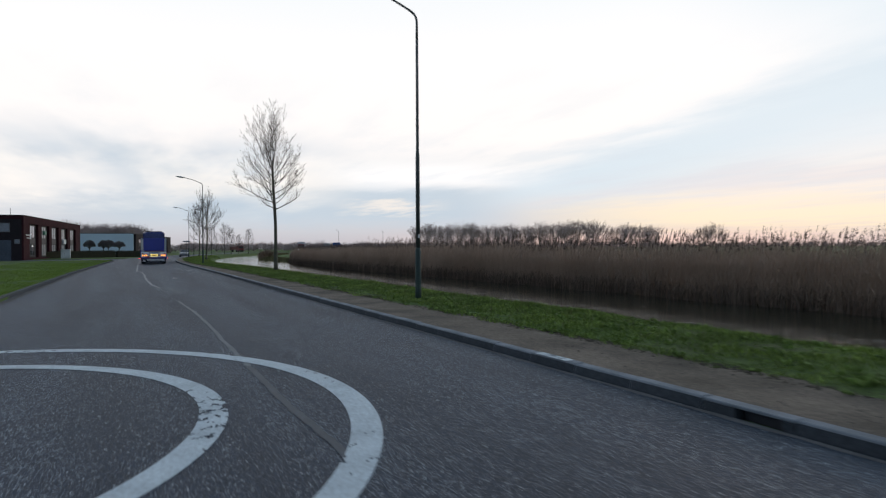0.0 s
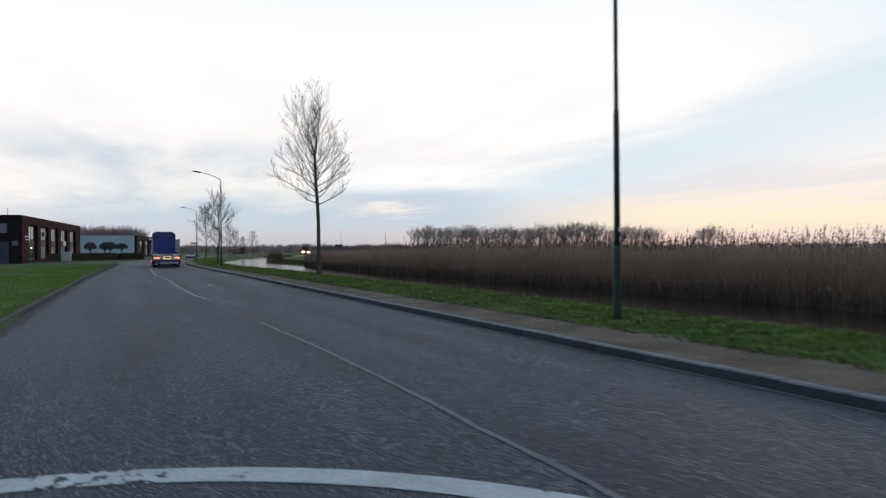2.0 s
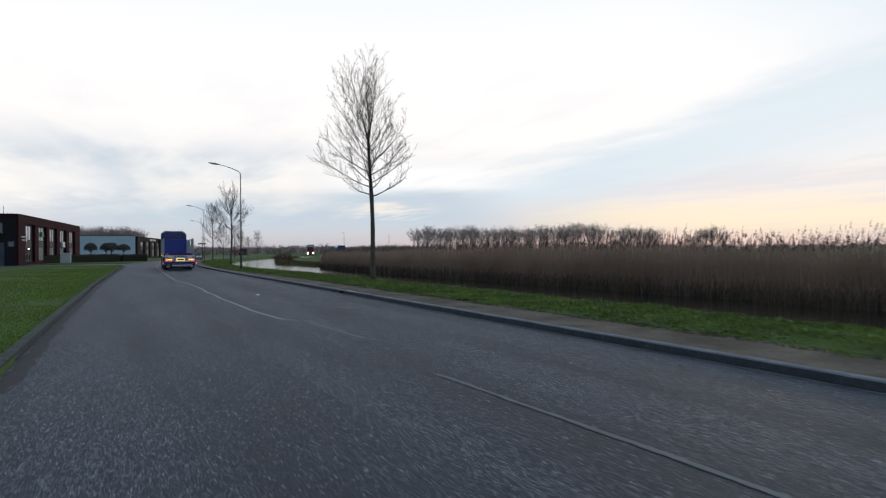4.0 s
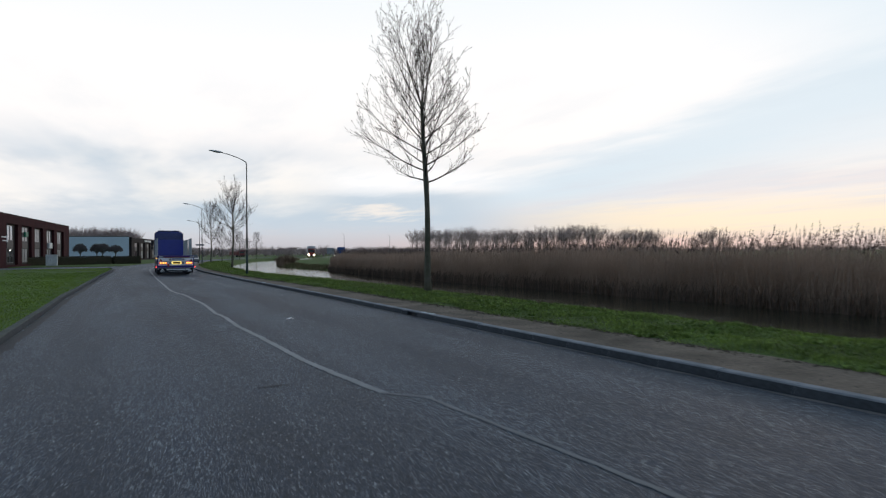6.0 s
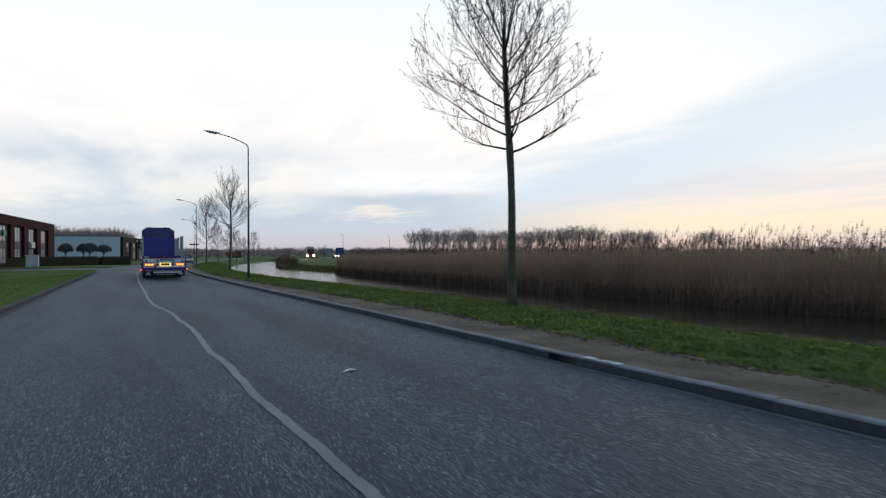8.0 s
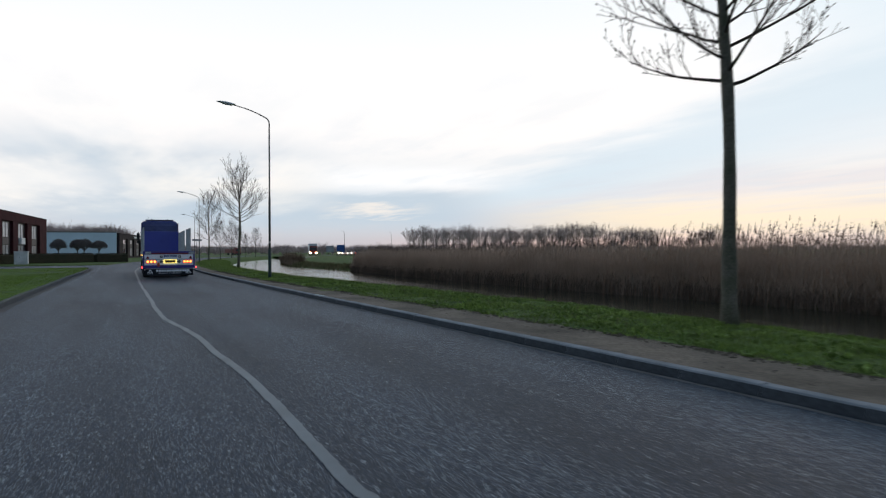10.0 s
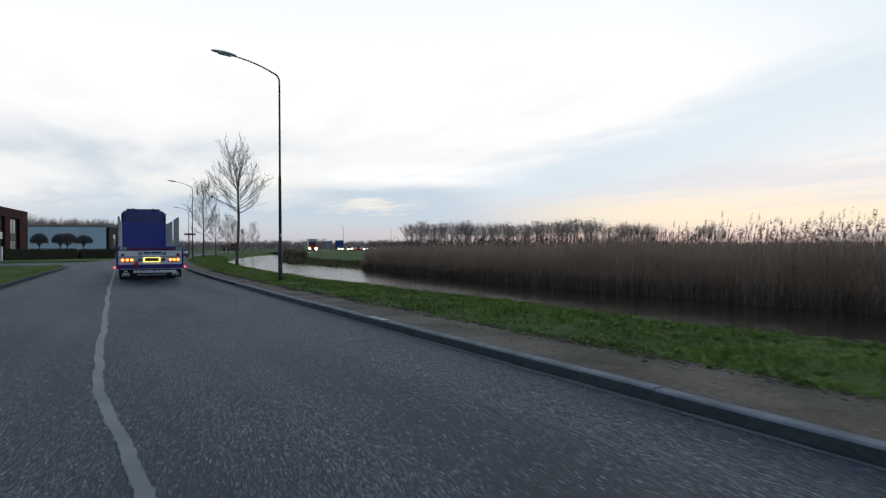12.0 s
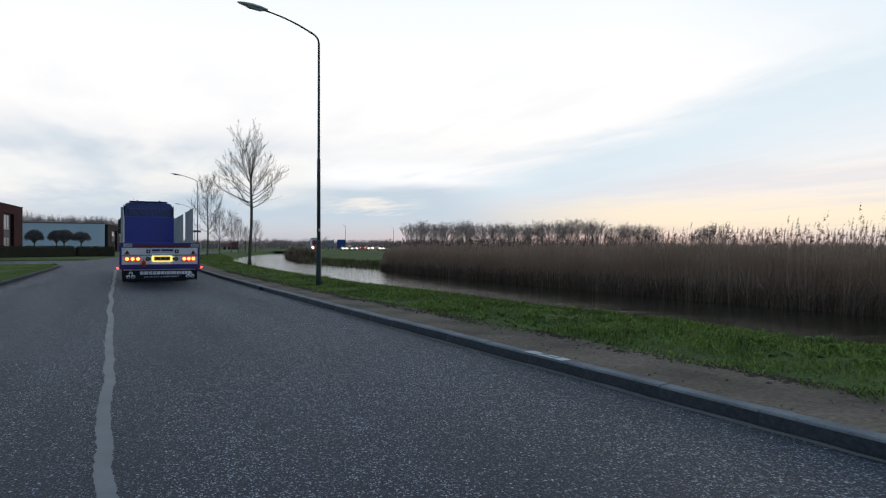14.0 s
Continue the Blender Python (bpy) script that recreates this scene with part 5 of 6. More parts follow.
STAKE = material("galvanised_stake", (0.40, 0.42, 0.43), 0.5, metal=0.6, tint=(0.33, 0.35, 0.36), scale=2.5, fine=30, fine_amount=0.12, bump=0.08)
CHASSIS = material("dark_chassis", (0.022, 0.022, 0.026), 0.6, scale=2, fine=30, bump=0.15)
DECK = material("worn_deck_boards", (0.15, 0.12, 0.10), 0.8, scale=2, fine=14, fine_amount=0.3, bump=0.4)
RUBBER = material("tyre_rubber", (0.020, 0.020, 0.021), 0.85, scale=3, fine=30, bump=0.3)
RIM = material("wheel_steel", (0.30, 0.31, 0.33), 0.45, metal=0.7, scale=3, fine=20, bump=0.05)
REDPAINT = material("dark_red_stripe", (0.18, 0.012, 0.018), 0.4, scale=2, fine=20, bump=0)
REFLECT = material("red_reflector", (0.26, 0.012, 0.015), 0.25, scale=5, fine=60, bump=0.1, coat=0.6)
ALU = material("brushed_aluminium", (0.48, 0.49, 0.50), 0.4, metal=0.8, scale=4, fine=50, bump=0.05)
BLACKPLATE = material("black_rubber_board", (0.010, 0.011, 0.015), 0.7, scale=2, fine=25, bump=0.1, spec=0.25)
PRINTWHITE = material("white_print", (0.82, 0.84, 0.86), 0.6, scale=3, fine=30, bump=0)
PRINTBLUE = material("blue_print", (0.03, 0.06, 0.20), 0.5, scale=3, fine=30, bump=0)
PLATEYELLOW = material("yellow_plate", (0.62, 0.38, 0.02), 0.5, scale=3, fine=20, bump=0)
ORANGERED = material("orange_red_plastic", (0.55, 0.06, 0.02), 0.5, scale=3, fine=20, bump=0.05)
TAIL = glowing("tail_lamp_amber", (1.0, 0.50, 0.08), 2.6)
TAILRED = glowing("tail_lamp_red", (1.0, 0.05, 0.03), 2.2)
MARKER = glowing("red_marker", (1.0, 0.04, 0.04), 7.0)
AMBER = glowing("amber_marker", (1.0, 0.55, 0.15), 2.5)
PLATELIGHT = glowing("plate_light", (1.0, 0.80, 0.22), 1.3)
DARKGLASS = material("dark_cab_glass", (0.012, 0.014, 0.016), 0.08, scale=1, fine=4, bump=0, spec=0.8)


def wheel(parent, x, y, r, w):
    """A wheel on a transverse axle: tyre with tread shoulders, dished rim, hub."""
    sgn = 1 if x > 0 else -1
    tyre = Mesh().lathe([(r * 0.60, -w / 2), (r * 0.93, -w / 2), (r, -w * 0.36), (r, -0.012), (r * 0.975, -0.010), (r * 0.975, 0.010), (r, 0.012), (r, w * 0.36), (r * 0.93, w / 2), (r * 0.60, w / 2)], "x", (x, y, r), 28)
    t = part("wheel", tyre, RUBBER, parent, smooth=True)
    d = w / 2 * sgn
    rim = Mesh().lathe([(r * 0.60, d * 1.02), (r * 0.54, d * 0.9), (r * 0.50, d * 0.45), (r * 0.28, d * 0.40), (r * 0.24, d * 0.85), (r * 0.16, d * 0.95), (r * 0.02, d)], "x", (x, y, r), 24)
    part("rim", rim, RIM, t, smooth=True)
    for i in range(10):
        a = 2 * math.pi * i / 10
        part("bolt", Mesh().lathe([(0.016, d * 0.42), (0.016, d * 0.58), (0.006, d * 0.62)], "x", (x, y + math.cos(a) * r * 0.36, r + math.sin(a) * r * 0.36), 6), ALU, t)
    return t


LORRY = on_road(69.8, -2.70, 0.0, -1.6)
trailer = thing("flatbed_trailer", LORRY, "blue flatbed semi-trailer with steel side stakes on the road", "trailer")
# deck: x to the right, y forward from the tail, z up
frame_mesh = Mesh().box(-1.275, -1.16, 0.10, 13.55, 1.36, 1.52, 0.012).box(1.16, 1.275, 0.10, 13.55, 1.36, 1.52, 0.012)
part("side_rail", frame_mesh, ALU, trailer, "grey aluminium side rail")
for i in range(12):
    part("deck_board", Mesh().box(-1.158 + i * 0.193, -1.158 + (i + 1) * 0.193 - 0.006, 0.12, 13.5, 1.47, 1.505, 0.004), DECK, trailer)
part("main_beam", Mesh().box(-0.62, -0.48, 0.12, 13.2, 0.95, 1.468, 0.01).box(0.48, 0.62, 0.12, 13.2, 0.95, 1.468, 0.01), PURPLE, trailer)
for i in range(13):
    part("cross_member", Mesh().box(-1.15, 1.15, 0.6 + i, 0.68 + i, 1.36, 1.468), CHASSIS, trailer)
part("tail_beam", Mesh().box(-1.275, 1.275, -0.02, 0.10, 1.352, 1.525, 0.012), PURPLE, trailer, "purple painted tail beam")
part("tail_stripe", Mesh().box(-0.87, 0.95, -0.027, -0.021, 1.356, 1.43), REDPAINT, trailer, "dark red stripe")
for x in (-1.01, 1.12):
    part("corner_plate", Mesh().box(x - 0.145, x + 0.125, -0.034, -0.021, 1.362, 1.495, 0.004), ALU, trailer, "bare metal corner plate")
    part("corner_slot", Mesh().box(x - 0.10, x + 0.09, -0.040, -0.035, 1.405, 1.418), CHASSIS, trailer)
for x0, x1 in ((-1.275, -1.21), (1.21, 1.275)):
    part("corner_post", Mesh().box(x0, x1, -0.02, 0.09, 0.62, 1.35, 0.01), PURPLE, trailer)
part("rear_panel", Mesh().box(-1.205, 1.205, -0.01, 0.05, 0.775, 1.348, 0.008), PANELWHITE, trailer, "dusty white rear panel")
part("panel_rail", Mesh().box(-1.20, 1.20, -0.022, -0.0105, 1.065, 1.115, 0.004), STAKE, trailer)
part("lower_beam", Mesh().box(-1.275, 1.275, -0.03, 0.12, 0.61, 0.772, 0.012), PURPLE, trailer, "purple painted underrun beam")
part("bumper_strip", Mesh().box(-1.12, 1.12, -0.045, 0.02, 0.575, 0.605, 0.006), ALU, trailer)
for x in (-1.04, 1.06):
    part("warning_triangle", Mesh().prism([(x - 0.085, 1.125), (x + 0.085, 1.125), (x, 1.265)], -0.035, -0.0235), REFLECT, trailer, "dark red reflector triangle")
for xs in ((-1.045, -0.872, -0.705), (0.76, 0.91, 1.057)):
    for x in xs:
        lamp = part("tail_light", Mesh().lathe([(0.088, 0.0), (0.088, -0.035), (0.074, -0.04)], "y", (x, -0.0105, 0.965), 20), CHASSIS, trailer, "round lit tail light")
        part("outer_ring", Mesh().lathe([(0.074, 0.0), (0.072, -0.012), (0.054, -0.014)], "y", (x, -0.0508, 0.965), 20), TAILRED, lamp)
        part("lens", Mesh().lathe([(0.055, 0.0), (0.050, -0.012), (0.02, -0.018)], "y", (x, -0.0655, 0.965), 18), TAIL, lamp)
for x in (-0.40, 0.50):
    rr = part("fog_lamp", Mesh().lathe([(0.075, 0.0), (0.072, -0.03), (0.05, -0.036)], "y", (x, -0.0105, 0.965), 18), CHASSIS, trailer, "unlit dark round lamp")
    part("lens", Mesh().lathe([(0.048, 0.0), (0.04, -0.01)], "y", (x, -0.0475, 0.965), 14), FRAMEGREY, rr)
plate = part("number_plate", Mesh().box(-0.21, 0.31, -0.045, -0.011, 0.905, 1.045, 0.006), PLATEYELLOW, trailer, "yellow plate with plain dark bars")
for i, (x0, x1) in enumerate(((-0.16, -0.02), (0.02, 0.14), (0.17, 0.27))):
    part("bar", Mesh().box(x0, x1, -0.0485, -0.0455, 0.94, 1.01), CHASSIS, plate)
glow_frame = Mesh().box(-0.27, 0.37, -0.05, -0.0115, 1.05, 1.075, 0.008).box(-0.27, 0.37, -0.05, -0.0115, 0.873, 0.90, 0.008).box(-0.275, -0.222, -0.05, -0.0115, 0.902, 1.048, 0.008).box(0.322, 0.375, -0.05, -0.0115, 0.902, 1.048, 0.008)
part("plate_lamp", glow_frame, PLATELIGHT, trailer, "glowing yellow surround of the plate")
for x in (-0.335, 0.415):
    part("bracket", Mesh().box(x - 0.035, x + 0.03, -0.03, -0.011, 0.93, 1.0, 0.008), CHASSIS, trailer)
for x in (-0.385, 0.52):
    sq = part("badge", Mesh().box(x - 0.066, x + 0.062, -0.030, -0.0105, 1.16, 1.285, 0.006), CHASSIS, trailer, "small square black badge")
    part("mark", Mesh().box(x - 0.03, x + 0.025, -0.034, -0.0305, 1.20, 1.25), PRINTWHITE, sq)
for x0, x1 in ((-0.27, -0.01), (0.02, 0.41)):
    part("lettering_bar", Mesh().box(x0, x1, -0.016, -0.0105, 1.225, 1.30), PRINTBLUE, trailer, "maker's lettering as plain blue bar")
    part("lettering_bar", Mesh().box(x0, x1, -0.016, -0.0105, 1.185, 1.197), PRINTBLUE, trailer, "thin blue underline")
beacon = part("hanging_light", Mesh().lathe([(0.045, 0.0), (0.068, 0.02), (0.070, 0.14), (0.05, 0.20), (0.02, 0.215)], "z", (-0.53, -0.11, 0.70), 14), ORANGERED, trailer, "orange-red plastic hanging light", True)
part("hook", Mesh().tube([(-0.53, -0.11, 0.91), (-0.53, -0.11, 0.96), (-0.53, -0.02, 0.97)], [0.008, 0.008, 0.008], 6), CHASSIS, beacon)
board = part("mud_board", Mesh().box(-1.17, 1.19, -0.05, -0.03, 0.225, 0.572, 0.008), BLACKPLATE, trailer, "black rubber board with white print")
x = -0.645
for w in (0.11, 0.12, 0.12, 0.10, 0.11, 0.10, 0.05, 0.13, 0.12):
    part("bar", Mesh().box(x, x + w, -0.0545, -0.0505, 0.425, 0.535), PRINTWHITE, board, "name lettering as plain white bar")
    x += w + 0.018
x += 0.05
for w in (0.09, 0.09, 0.04, 0.09, 0.08, 0.09):
    part("bar", Mesh().box(x - 0.12, x - 0.12 + w, -0.0545, -0.0505, 0.425, 0.535), PRINTWHITE, board)
    x += w + 0.016
slogan = bpy.data.curves.new("slogan", "FONT")
slogan.body, slogan.size, slogan.align_x, slogan.extrude = "Uw partner in stalen buizen!", 0.098, "CENTER", 0.001
so = new("slogan", slogan)
so.data.materials.append(PRINTWHITE)
so.parent = board
so.matrix_local = pose(0.05, -0.052, 0.325, 90, 0, 0)
for cx0 in (-0.93, 0.955):
    for ox, oz in ((0, 0.465), (-0.075, 0.355), (0.075, 0.355)):
        for r0, r1 in ((0.068, 0.054), (0.042, 0.028)):
            ringm = Mesh()
            for j in range(20):
                a = 2 * math.pi * j / 20
                ringm.v += [(cx0 + ox + math.cos(a) * r0, -0.053, oz + math.sin(a) * r0), (cx0 + ox + math.cos(a) * r1, -0.053, oz + math.sin(a) * r1 - (r0 - r1) * 0.6)]
            ringm.f = [(2 * j, 2 * j + 1, (2 * j + 3) % 40, (2 * j + 2) % 40) for j in range(20)]
            part("ring", ringm, PRINTWHITE, board)
for x in (-1.33, 1.33):
    arm = part("marker_arm", Mesh().tube([(x * 0.93, 0.02, 0.69), (x, -0.04, 0.665)], [0.018, 0.022], 8), RUBBER, trailer)
    part("marker_light", Mesh().lathe([(0.008, -0.04), (0.032, -0.03), (0.036, 0.0), (0.030, 0.02)], "y", (x, -0.06, 0.66), 12), MARKER, arm, "small lit red marker", True)
# headboard
part("headboard", Mesh().box(-1.25, 1.25, 13.35, 13.45, 1.506, 2.98, 0.015), BLUE, trailer, "plain blue steel headboard")
for xx in (-0.8, 0.0, 0.8):
    part("headboard_rib", Mesh().box(xx - 0.04, xx + 0.04, 13.452, 13.52, 1.5, 2.9, 0.006), BLUE, trailer)
# stakes
for y in (2.3, 3.2, 4.1, 5.0, 7.2, 8.3, 9.3, 10.3, 11.4, 12.5):
    for sgn in (-1, 1):
        st = Mesh().box(sgn * 1.215 - 0.04, sgn * 1.215 + 0.04, y - 0.055, y + 0.055, 1.40, 2.86, 0.008)
        stake = part("stake", st, STAKE, trailer, "galvanised steel stake")
        part("pocket", Mesh().box(sgn * 1.29 - 0.012, sgn * 1.29 + 0.012, y - 0.09, y + 0.09, 1.37, 1.51, 0.004), ALU, stake)
# running gear
for y in (4.15, 5.46, 6.77):
    part("axle", Mesh().lathe([(0.065, -1.0), (0.065, 1.0)], "x", (0, y, 0.52), 12), CHASSIS, trailer)
    for x in (-1.03, 1.03):
        wheel(trailer, x, y, 0.515, 0.38)
    for sgn in (-1, 1):
        fen = Mesh()
        n = 9
        for j in range(n):
            a = radians(25 + 130 * j / (n - 1))
            for xx in (sgn * 0.84, sgn * 1.23):
                for r in (0.585, 0.60):
                    fen.v.append((xx, y + math.cos(a) * r, 0.515 + math.sin(a) * r))
        for j in range(n - 1):
            k = j * 4
            fen.f += [(k, k + 2, k + 6, k + 4), (k + 1, k + 5, k + 7, k + 3), (k, k + 4, k + 5, k + 1), (k + 2, k + 3, k + 7, k + 6)]
        part("mudguard", fen, CHASSIS, trailer)
for sgn in (-1, 1):
    fl = part("mud_flap", Mesh().box(sgn * 1.03 - 0.2, sgn * 1.03 + 0.2, 3.36, 3.375, 0.22, 0.95, 0.004), BLACKPLATE, trailer)
    part("bar", Mesh().box(sgn * 1.03 - 0.15, sgn * 1.03 + 0.15, 3.352, 3.359, 0.42, 0.50), PRINTWHITE, fl, "lettering as plain white bar")
    for y in (1.5, 3.6, 7.6, 9.0, 10.6):
        part("side_marker", Mesh().box(sgn * 1.268 - 0.012, sgn * 1.268 + 0.012, y - 0.04, y + 0.04, 1.27, 1.31, 0.004), AMBER, trailer, "small lit amber side marker")
    part("side_guard", Mesh().box(sgn * 1.2 - 0.02, sgn * 1.2 + 0.02, 7.6, 9.3, 0.55, 0.67, 0.008).box(sgn * 1.2 - 0.02, sgn * 1.2 + 0.02, 7.6, 9.3, 0.85, 0.97, 0.008), ALU, trailer)
    part("landing_leg", Mesh().box(sgn * 0.72 - 0.06, sgn * 0.72 + 0.06, 9.9, 10.02, 0.28, 1.0, 0.008), CHASSIS, trailer)
pallet_box = part("pallet_box", Mesh().box(-1.2, -0.65, 9.4, 10.9, 0.55, 1.25, 0.02), WHITEBOX, trailer, "light grey equipment box")
for i in range(3):
    for x0 in (-1.16, -0.90):
        part("slot", Mesh().box(x0, x0 + 0.20, 9.385, 9.399, 0.62 + i * 0.21, 0.73 + i * 0.21, 0.004), CHASSIS, pallet_box, "dark slot")

tractor = thing("lorry_tractor", LORRY, "dark blue articulated lorry tractor with sleeper cab", "lorry")
part("chassis", Mesh().box(-0.5, -0.36, 10.6, 16.2, 0.72, 1.0, 0.01).box(0.36, 0.5, 10.6, 16.2, 0.72, 1.0, 0.01).box(-0.35, 0.35, 11.6, 12.3, 0.9, 1.15, 0.03), CHASSIS, tractor)
for x in (-0.98, 0.98):
    wheel(tractor, x, 11.95, 0.52, 0.52)
    wheel(tractor, x * 1.02, 15.6, 0.52, 0.36)
for sgn in (-1, 1):
    fl = part("mud_flap", Mesh().box(sgn * 0.98 - 0.3, sgn * 0.98 + 0.3, 11.17, 11.185, 0.25, 0.95, 0.004), BLACKPLATE, tractor)
    part("bar", Mesh().box(sgn * 0.98 - 0.24, sgn * 0.98 + 0.24, 11.160, 11.169, 0.34, 0.41), PRINTWHITE, fl, "lettering as plain white bar")
    part("tail_light", Mesh().box(sgn * 0.98 - 0.14, sgn * 0.98 + 0.14, 11.10, 11.16, 0.98, 1.10, 0.02), MARKER if sgn < 0 else TAILRED, tractor, "lit red tail light")
    part("fuel_tank", Mesh().box(sgn * 0.95 - 0.27, sgn * 0.95 + 0.27, 12.75, 14.2, 0.42, 1.02, 0.08), ALU, tractor)
# cab: rounded shell drawn from front to back
shell, prof = Mesh(), ((14.05, 1.00, 3.66, 1.16), (14.10, 0.98, 3.76, 1.21), (14.5, 0.98, 3.84, 1.23), (15.4, 0.98, 3.84, 1.24), (16.0, 0.80, 3.68, 1.23), (16.38, 0.62, 3.05, 1.20), (16.46, 0.45, 1.9, 1.17), (16.44, 0.40, 1.0, 1.14))
n = 32
for y, z0, z1, w in prof:
    for j in range(n):
        a = 2 * math.pi * (j + 0.5) / n
        cxx, szz = math.cos(a), math.sin(a)
        px = w * math.copysign(abs(cxx) ** 0.22, cxx)
        pz = (z0 + z1) / 2 + (z1 - z0) / 2 * math.copysign(abs(szz) ** 0.16, szz)
        shell.v.append((px, y, pz))
shell.f = [(i * n + j, (i + 1) * n + j, (i + 1) * n + (j + 1) % n, i * n + (j + 1) % n) for i in range(len(prof) - 1) for j in range(n)]
shell.f += [tuple(range(n)), tuple(range((len(prof) - 1) * n, len(prof) * n))[::-1]]
part("cab_shell", shell, CABBLUE, tractor, "dark blue sleeper cab")
part("cab_back", Mesh().box(-1.02, 1.02, 13.99, 14.045, 1.15, 3.45, 0.03), CABBLUE, tractor)
for i in range(5):
    part("back_rib", Mesh().box(-0.95, 0.95, 13.97, 13.989, 3.05 + i * 0.09, 3.075 + i * 0.09), CABBLUE, tractor)
for sgn in (-1, 1):
    part("side_deflector", Mesh().box(sgn * 1.22 - 0.02, sgn * 1.22 + 0.02, 13.62, 14.2, 1.15, 3.6, 0.015), CABBLUE, tractor, "dark blue air deflector")
    part("side_window", Mesh().box(sgn * 1.247 - 0.01, sgn * 1.247 + 0.01, 15.1, 15.95, 2.1, 2.9, 0.006), DARKGLASS, tractor)
    mi = part("mirror_arm", Mesh().tube([(sgn * 1.24, 16.1, 2.95), (sgn * 1.40, 16.15, 3.0), (sgn * 1.42, 16.15, 2.1), (sgn * 1.24, 16.1, 2.05)], [0.025] * 4, 6), CHASSIS, tractor)
    part("mirror", Mesh().box(sgn * 1.42 - 0.10, sgn * 1.42 + 0.10, 16.06, 16.2, 2.45, 2.92, 0.03).box(sgn * 1.42 - 0.10, sgn * 1.42 + 0.10, 16.06, 16.2, 2.14, 2.38, 0.03), CHASSIS, mi, "black mirror housing")
    part("roof_marker", Mesh().box(sgn * 0.55 - 0.04, sgn * 0.55 + 0.04, 14.40, 14.55, 3.876, 3.925, 0.01), CHASSIS, tractor)
part("roof_spoiler", Mesh().box(-0.95, 0.95, 14.35, 15.2, 3.845, 3.875, 0.012), CHASSIS, tractor)
part("aerial", Mesh().tube([(-0.75, 14.6, 3.87), (-0.76, 14.5, 4.12)], [0.008, 0.004], 5), CHASSIS, tractor)


# ---------------------------------------------------------------- highway beyond the canal
HW = (-150.0, 262.0, 140.0, 214.0)
hdir = Vector((HW[2] - HW[0], HW[3] - HW[1])).normalized()
hwy = Mesh()
for d in (-7, 7):
    for t in range(0, 31):
        f = t / 30
        hwy.v.append((HW[0] + (HW[2] - HW[0]) * f - hdir.y * d, HW[1] + (HW[3] - HW[1]) * f + hdir.x * d, 0.14))
hwy.f = [(t, t + 1, t + 32, t + 31) for t in range(30)]
tagged(part("road", hwy, ASPHALT), "grey highway beyond the canal and reeds", "road", kind="structure")
bankm = Mesh()
for d, z in ((-16, -0.1), (-8, 0.12), (8, 0.12), (16, -0.1)):
    for t in range(0, 31):
        f = t / 30
        bankm.v.append((HW[0] + (HW[2] - HW[0]) * f - hdir.y * d, HW[1] + (HW[3] - HW[1]) * f + hdir.x * d, z))
bankm.f = [(k * 31 + t, k * 31 + t + 1, (k + 1) * 31 + t + 1, (k + 1) * 31 + t) for k in range(3) for t in range(30)]
tagged(part("highway_bank", bankm, SOIL), "low grassy bank carrying the highway", "embankment", kind="structure")
HEAD = glowing("headlight", (1.0, 0.80, 0.48), 60.0)
BACKLIGHT = glowing("car_rear_light", (1.0, 0.08, 0.05), 6.0)
CARGREY = material("car_paint_grey", (0.16, 0.17, 0.18), 0.35, scale=2, fine=10, fine_amount=0.05, bump=0, coat=0.6)
CARDARK = material("car_paint_dark", (0.03, 0.035, 0.045), 0.35, scale=2, fine=10, fine_amount=0.05, bump=0, coat=0.6)
CARRED = material("lorry_paint_red", (0.20, 0.022, 0.018), 0.45, scale=2, fine=10, fine_amount=0.08, bump=0, coat=0.3)


